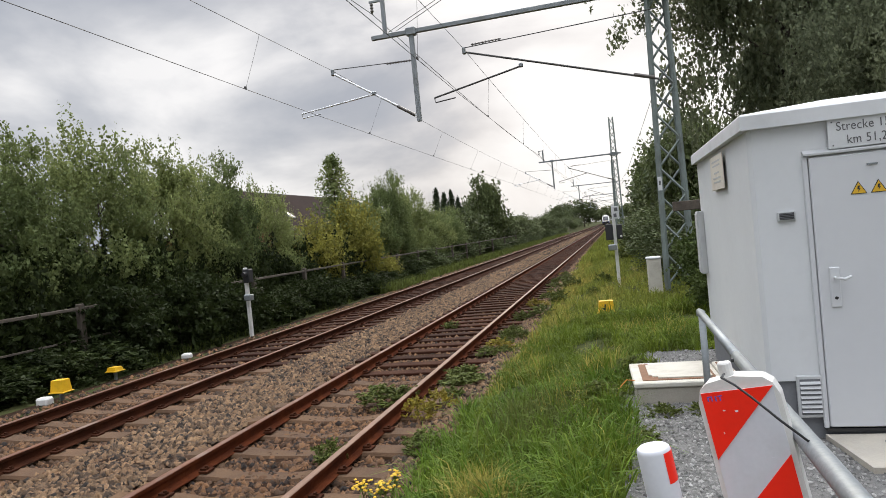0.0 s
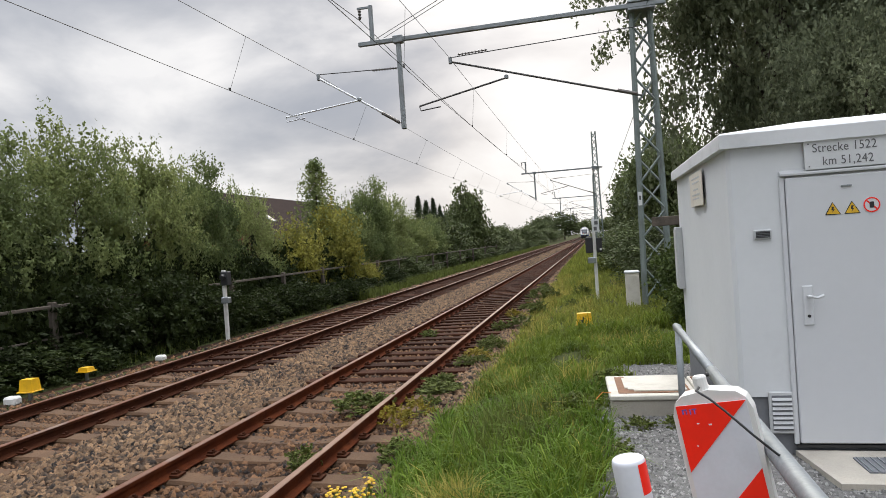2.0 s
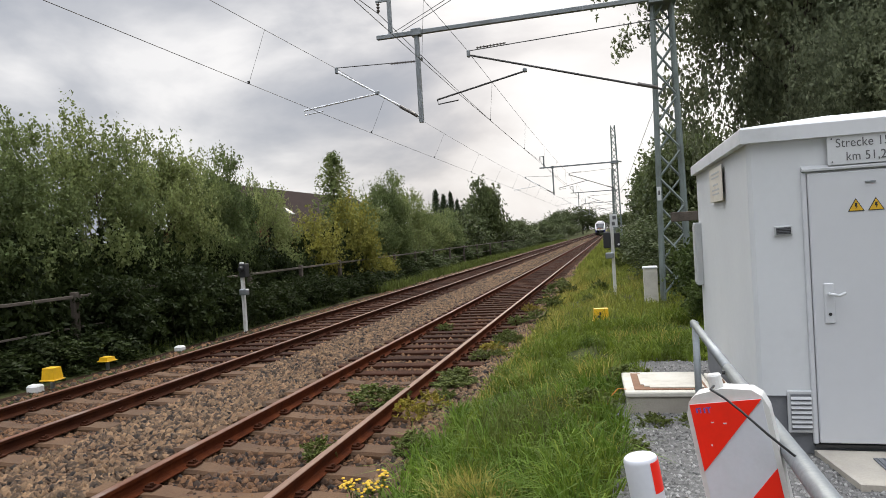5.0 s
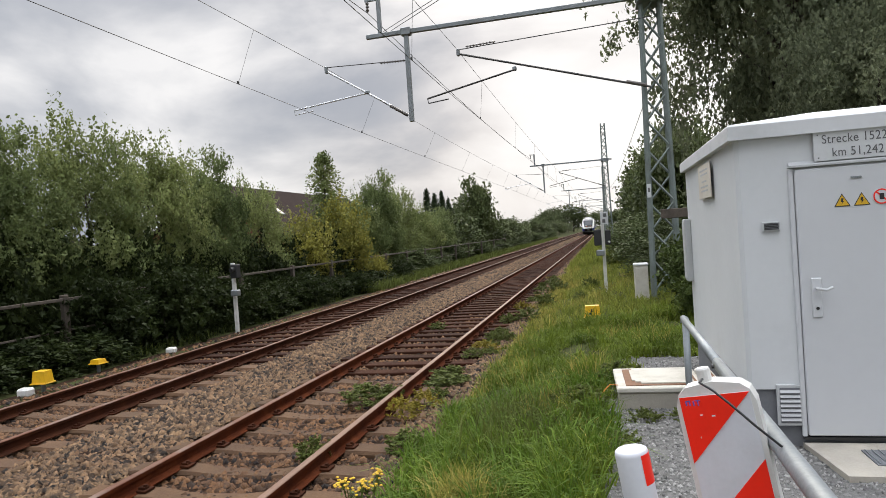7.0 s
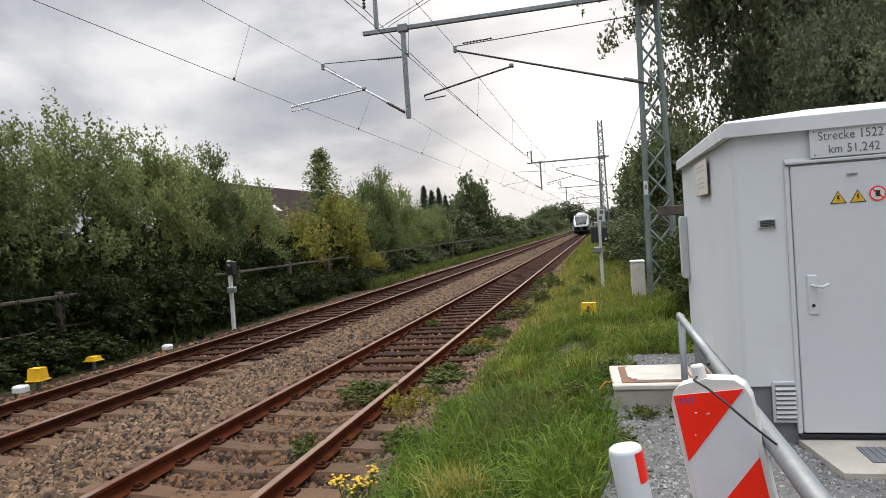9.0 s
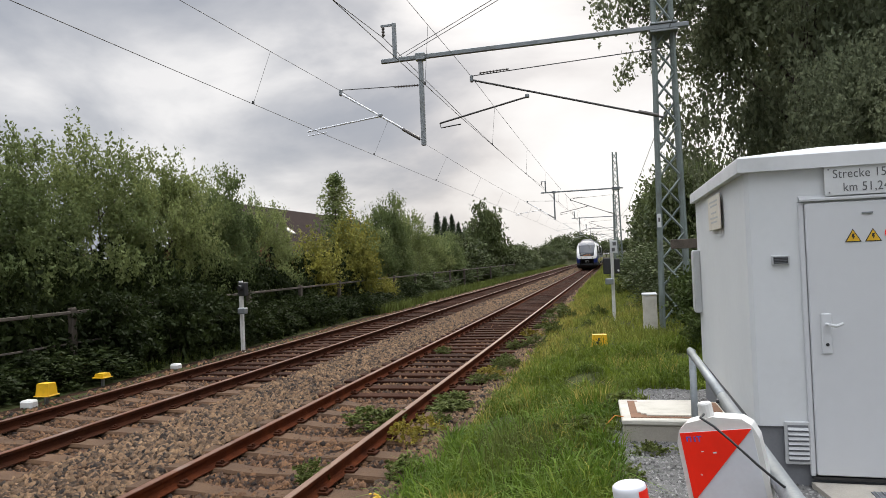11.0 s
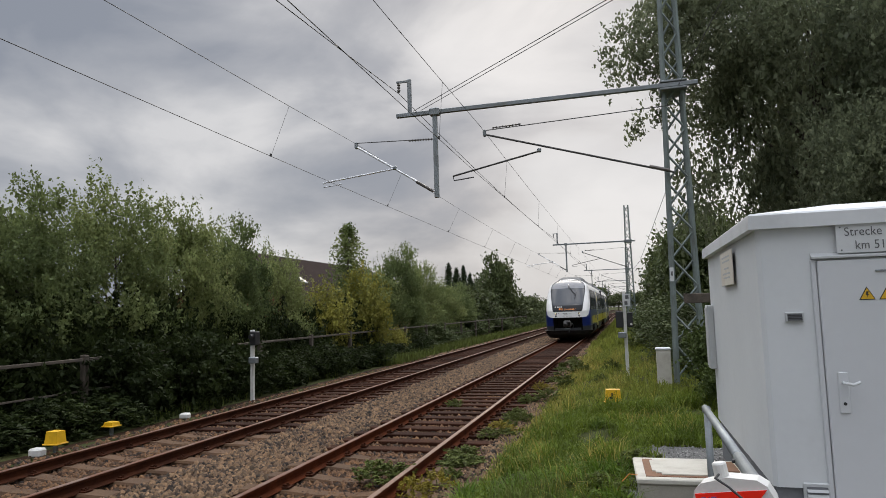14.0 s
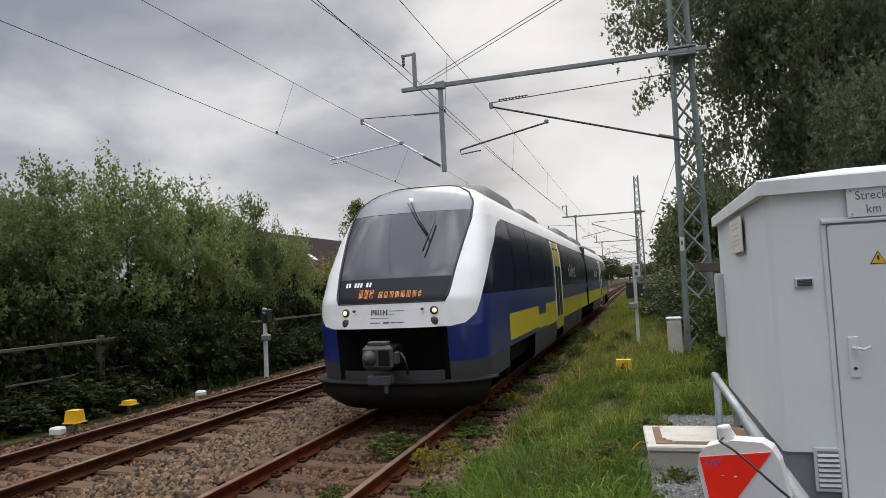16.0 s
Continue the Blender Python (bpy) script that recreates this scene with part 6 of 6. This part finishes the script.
ob = tagged(part("mast_label", Shape().box((1.06, 15.95, 2.7), (0.09, 0.015, 0.32), None, 0.004), M_SIGNWHITE), "small white label plate on the catenary mast", "label plate")
part("plate_mark", Shape().box((1.06, 15.94, 2.72), (0.04, 0.004, 0.1)), M_INK, ob)


# ---------------------------------------------------------------- grass and weeds
def blades(name, label, places, height, width, material, seed, lean=0.45):
    rng = np.random.default_rng(seed)
    p = np.asarray(places, float)
    n = len(p)
    h = height * rng.uniform(0.45, 1.35, n) * (p[:, 3] if p.shape[1] > 3 else 1)
    a = rng.uniform(0, TAU, n)
    b = rng.uniform(0, TAU, n)
    ln = lean * rng.uniform(0.1, 1.2, n)
    side = np.stack([np.cos(a), np.sin(a), 0 * a], 1) * (width * rng.uniform(0.6, 1.3, n))[:, None]
    out = np.stack([np.cos(b), np.sin(b), 0 * b], 1)
    base = p[:, :3]
    mid = base + out * (h * ln * 0.35)[:, None] + np.array([0, 0, 1]) * (h * 0.6)[:, None]
    tip = base + out * (h * ln)[:, None] + np.array([0, 0, 1]) * (h * (1 - 0.35 * ln))[:, None]
    v = np.stack([base - side, base + side, mid + side * 0.75, mid - side * 0.75, tip], 1).reshape(-1, 3)
    k = 5 * np.arange(n)[:, None]
    tri = np.concatenate([k + np.array([[0, 1, 2]]), k + np.array([[0, 2, 3]]), k + np.array([[3, 2, 4]])])
    ob = new(name, array_mesh(name, v, tri, material))
    return tagged(ob, label, "grass", kind="stuff")


def verge_places(n, seed, y0, y1, power, dry=False):
    rng = np.random.default_rng(seed)
    out = []
    while len(out) < n:
        y = y0 + (y1 - y0) * rng.random() ** power
        x = rng.uniform(-2.1, 3.4)
        edge = -1.92 + 0.26 * noise.noise((y * 0.9, 3.0, 0)) + 0.12 * noise.noise((y * 3.1, 1.0, 0)) - 0.01 * min(20, max(0, y - 18))
        right = (-0.02 - 0.05 * max(0, 5.5 - y) + 0.16 * noise.noise((0.5, y * 1.3, 7)) + 0.1 * math.sin(y * 1.1)) if y < 7.3 else (0.2 + 0.1 * math.sin(y * 4) if y < 9.0 else 3.4)
        if 6.2 < y < 7.45:
            right = min(right, -0.1)
        if not edge < x < right or (x > 0.95 and 5.2 < y < 8.7):
            continue
        patch = noise.noise((x * 0.8, y * 0.8, 11)) + 0.5 * noise.noise((x * 2.4, y * 2.4, 5))
        if rng.random() > 0.62 + 0.95 * patch:
            continue
        if dry and noise.noise((x * 1.1, y * 0.7, 31)) < 0.18:
            continue
        tall = 0.75 + 0.9 * max(-0.5, noise.noise((x * 1.3, y * 1.3, 21)))
        edge_fade = min(1, 0.45 + (x - edge) / 0.7)
        out.append((x, y, ground_z(x, y) - 0.01, tall * edge_fade))
    return out


def tufts(places, per, spread, seed):
    """Blades in tufts: a bundle round each place, the outer ones shorter."""
    rng = np.random.default_rng(seed)
    p = np.repeat(np.asarray(places), per, 0)
    d = rng.normal(0, spread, (len(p), 2))
    p[:, :2] += d
    p[:, 3] *= np.clip(1.2 - 4 * np.hypot(d[:, 0], d[:, 1]), 0.4, 1.2) * rng.uniform(0.6, 1.2, len(p))
    return p


blades("grass", "fresh green tufted grass of the verge", tufts(verge_places(2000, 1, 1.7, 13, 0.85), 32, 0.06, 1), 0.27, 0.0075, M_GRASS, 1, 1.2)
blades("grass", "short dark undergrowth of the verge grass", verge_places(18000, 61, 1.7, 13, 0.85), 0.13, 0.007, M_WEED, 62, 1.0)
blades("grass", "green verge grass beside the crossing", tufts([q for q in verge_places(1500, 21, -6.0, 1.7, 1.0) if q[0] < -0.15], 12, 0.06, 21), 0.28, 0.0075, M_GRASS, 22, 0.9)
blades("grass", "green verge grass running along the track", tufts(verge_places(4200, 2, 12, 34, 1.2), 9, 0.08, 2), 0.28, 0.01, M_GRASS_THIN, 2, 0.9)
blades("grass", "rough green verge grass far along the track", verge_places(16000, 3, 32, 120, 1.6), 0.42, 0.03, M_GRASS_THIN, 3)
blades("dry_grass", "straw-coloured dry grass among the green", tufts(verge_places(900, 4, 3.0, 26, 1.2, True), 8, 0.06, 4), 0.36, 0.0045, M_DRYGRASS, 4, 0.8)
blades("dry_grass", "straw-coloured grass at the edge of the ballast", tufts([q for q in verge_places(9000, 14, 8, 40, 1.1) if q[0] < -1.2][:700], 9, 0.09, 5), 0.34, 0.006, M_DRYGRASS, 15, 0.8)
rng = np.random.default_rng(8)
tuft = [(-1.13 + rng.normal(0, 0.09), 4.55 + rng.normal(0, 0.1), ground_z(-1.13, 4.55), 1.0) for _ in range(600)]
blades("dry_grass", "tuft of yellowed long grass on the verge", tuft, 0.33, 0.0045, M_DRYGRASS, 5, 0.9)
long = [(x, y, z, 1.0 + 0.25 * noise.noise((x * 3, y * 3, 1))) for x, y, z, w in tufts(verge_places(260, 51, 2.6, 7.5, 0.9), 26, 0.04, 51)]
blades("grass", "long arching tufts of fresh green grass", long, 0.31, 0.0075, M_LUSH, 52, 1.35)
dark = [(-0.75 + rng.normal(0, 0.25), 6.3 + rng.normal(0, 0.4), ground_z(-0.75, 6.3), 1.0) for _ in range(1500)]
blades("grass", "dark green clump of broad grass beside the path", dark, 0.3, 0.007, M_WEED, 6, 0.8)
left = [(x, y, ground_z(x, y), 1) for x, y in zip(rng.uniform(-10.9, -10.0, 4000), 5 + 55 * rng.random(4000) ** 1.5) if noise.noise((x, y * 0.6, 2)) > 0.05]
blades("grass", "thin grass at the foot of the brambles", left, 0.25, 0.006, M_WEED, 7)
bank = [(x, y, ground_z(x, y), 1) for x, y in zip(rng.uniform(-11.2, -9.3, 14000), 26 + 110 * rng.random(14000) ** 1.5)]
blades("grass", "green grass strip beside the farther track", bank, 0.45, 0.02, M_WEED, 9)

WEEDS = crown_mesh("weed_crown", 71, (1, 1, 1), 70, 1500, 0.11, M_WEED, upright=0.5, twig=0.5, base=0.6)
WEEDS_Y = crown_mesh("weed_crown_yellow", 72, (1, 1, 1), 50, 900, 0.11, M_WEEDYEL, upright=0.5, twig=0.5, base=0.6)
for i, (x, y, z, s, hgt, yel) in enumerate([(-3.2, 8.0, -0.17, 0.32, 0.22, 0), (-2.92, 8.1, -0.17, 0.22, 0.17, 0), (-2.95, 5.85, -0.17, 0.17, 0.2, 0), (-2.5, 7.4, -0.19, 0.2, 0.22, 1), (-2.3, 8.3, -0.19, 0.15, 0.14, 0), (-2.35, 7.85, -0.19, 0.2, 0.2, 1), (-2.4, 9.6, -0.19, 0.18, 0.15, 0), (-2.35, 11.0, -0.19, 0.2, 0.16, 0), (-2.1, 6.2, -0.19, 0.2, 0.2, 0),
                                           (-2.2, 13.0, -0.19, 0.2, 0.2, 0), (-1.9, 15.5, -0.15, 0.3, 0.22, 0), (-1.7, 18.0, -0.15, 0.3, 0.3, 0), (-1.6, 22.0, -0.15, 0.35, 0.3, 0), (-0.7, 17.2, 0.05, 0.2, 0.2, 0), (-0.5, 20.2, 0.05, 0.25, 0.3, 0),
                                           (0.25, 6.15, 0.1, 0.16, 0.14, 0), (0.6, 6.2, 0.12, 0.16, 0.12, 0), (0.0, 5.4, 0.1, 0.2, 0.16, 0), (-0.35, 6.6, 0.08, 0.3, 0.25, 0), (0.0, 7.6, 0.1, 0.3, 0.25, 0), (-3.9, 14.5, -0.19, 0.2, 0.15, 0), (0.4, 30, 0.05, 0.5, 0.6, 0), (0.6, 36, 0.05, 0.6, 0.7, 0)]):
    ob = thing("weed", "wilting yellow-green weed between the rails" if yel else "low dark green leafy weed growing in the ballast", "weed", (x, y, z), i * 37, "weeds")
    part("stem", Shape().tube([(0, 0, -0.03), (0.01, 0.01, hgt * 0.6)], 0.006, 5), M_WEED, ob)
    c = part("crown", WEEDS_Y if yel else WEEDS, None, ob)
    c.scale = (s, s, hgt * 0.7)

wr = random.Random(17)
for i in range(22):
    y = 8.5 + 20 * wr.random() ** 1.2
    x, hgt, w = -2.0 - 0.45 * wr.random(), wr.uniform(0.1, 0.2), wr.uniform(0.12, 0.26)
    ob = thing("weed", "low green weed creeping over the ballast's edge", "weed", (x, y, -0.2), wr.uniform(0, 360), "weeds")
    part("stem", Shape().tube([(0, 0, -0.03), (0.01, 0.01, hgt * 0.6)], 0.006, 5), M_WEED, ob)
    part("crown", WEEDS_Y if i % 5 == 0 else WEEDS, None, ob).scale = (w, w * 1.3, hgt * 0.7)

# ragwort beside the near rail
rag = thing("ragwort", "flowering yellow ragwort at the edge of the verge", "flower", (-1.97, 4.62, -0.16))
rng = np.random.default_rng(12)
stems, leaves_at, heads = Shape(), [], Shape()
for k in range(11):
    x, y, hh = rng.normal(0, 0.09), rng.normal(0, 0.09), rng.uniform(0.22, 0.34)
    stems.tube([(x * 0.3, y * 0.3, 0), (x * 0.8, y * 0.8, hh * 0.6), (x, y, hh)], 0.004, 5)
    for q in range(10):
        s = rng.random()
        leaves_at.append((x * s + rng.normal(0, 0.02), y * s + rng.normal(0, 0.02), hh * s))
    for q in range(7):
        cx, cy, cz = x + rng.normal(0, 0.03), y + rng.normal(0, 0.03), hh + rng.normal(0.01, 0.012)
        heads.lathe([(0.014, 0.0), (0.012, 0.005), (0.004, 0.009)], (cx, cy, cz), "z", 8)
part("stem", stems, M_WEED, rag)
part("leaves", array_mesh("ragwort_leaves", *leaf_arrays(np.array(leaves_at), 0.028, rng), M_WEED), None, rag)
part("blossom", heads, M_FLOWER, rag, "yellow flower heads")["kind"] = "stuff"
# orange string trailing from the cable chamber
st = Shape().tube([(0.03, 6.6, 0.38), (-0.05, 6.55, 0.4), (-0.13, 6.5, 0.33), (-0.2, 6.42, 0.2), (-0.22, 6.4, 0.12)], 0.005, 6)
tagged(part("orange_cord", st, mat("orange_cord_fibre", (0.6, 0.22, 0.04), None, 9, 0.8)), "loose orange cord hanging from the cable chamber", "cord")
slab = tagged(part("slate_piece", Shape().box((0, 0, 0.02), (0.13, 0.09, 0.05), None, 0.008), M_PLINTH), "small dark broken slab lying beside the cable chamber", "slab")
slab.location = (-0.06, 6.3, 0.17)
slab.rotation_euler = (0.1, 0.15, 0.4)


# ---------------------------------------------------------------- motion
def motions():
    speed, nose_at_end = 15.75, 8.78
    walk(train, [(t / 2, pose(X_TRACK, nose_at_end + speed * (16 - t / 2), 0)) for t in range(33)])


motions()
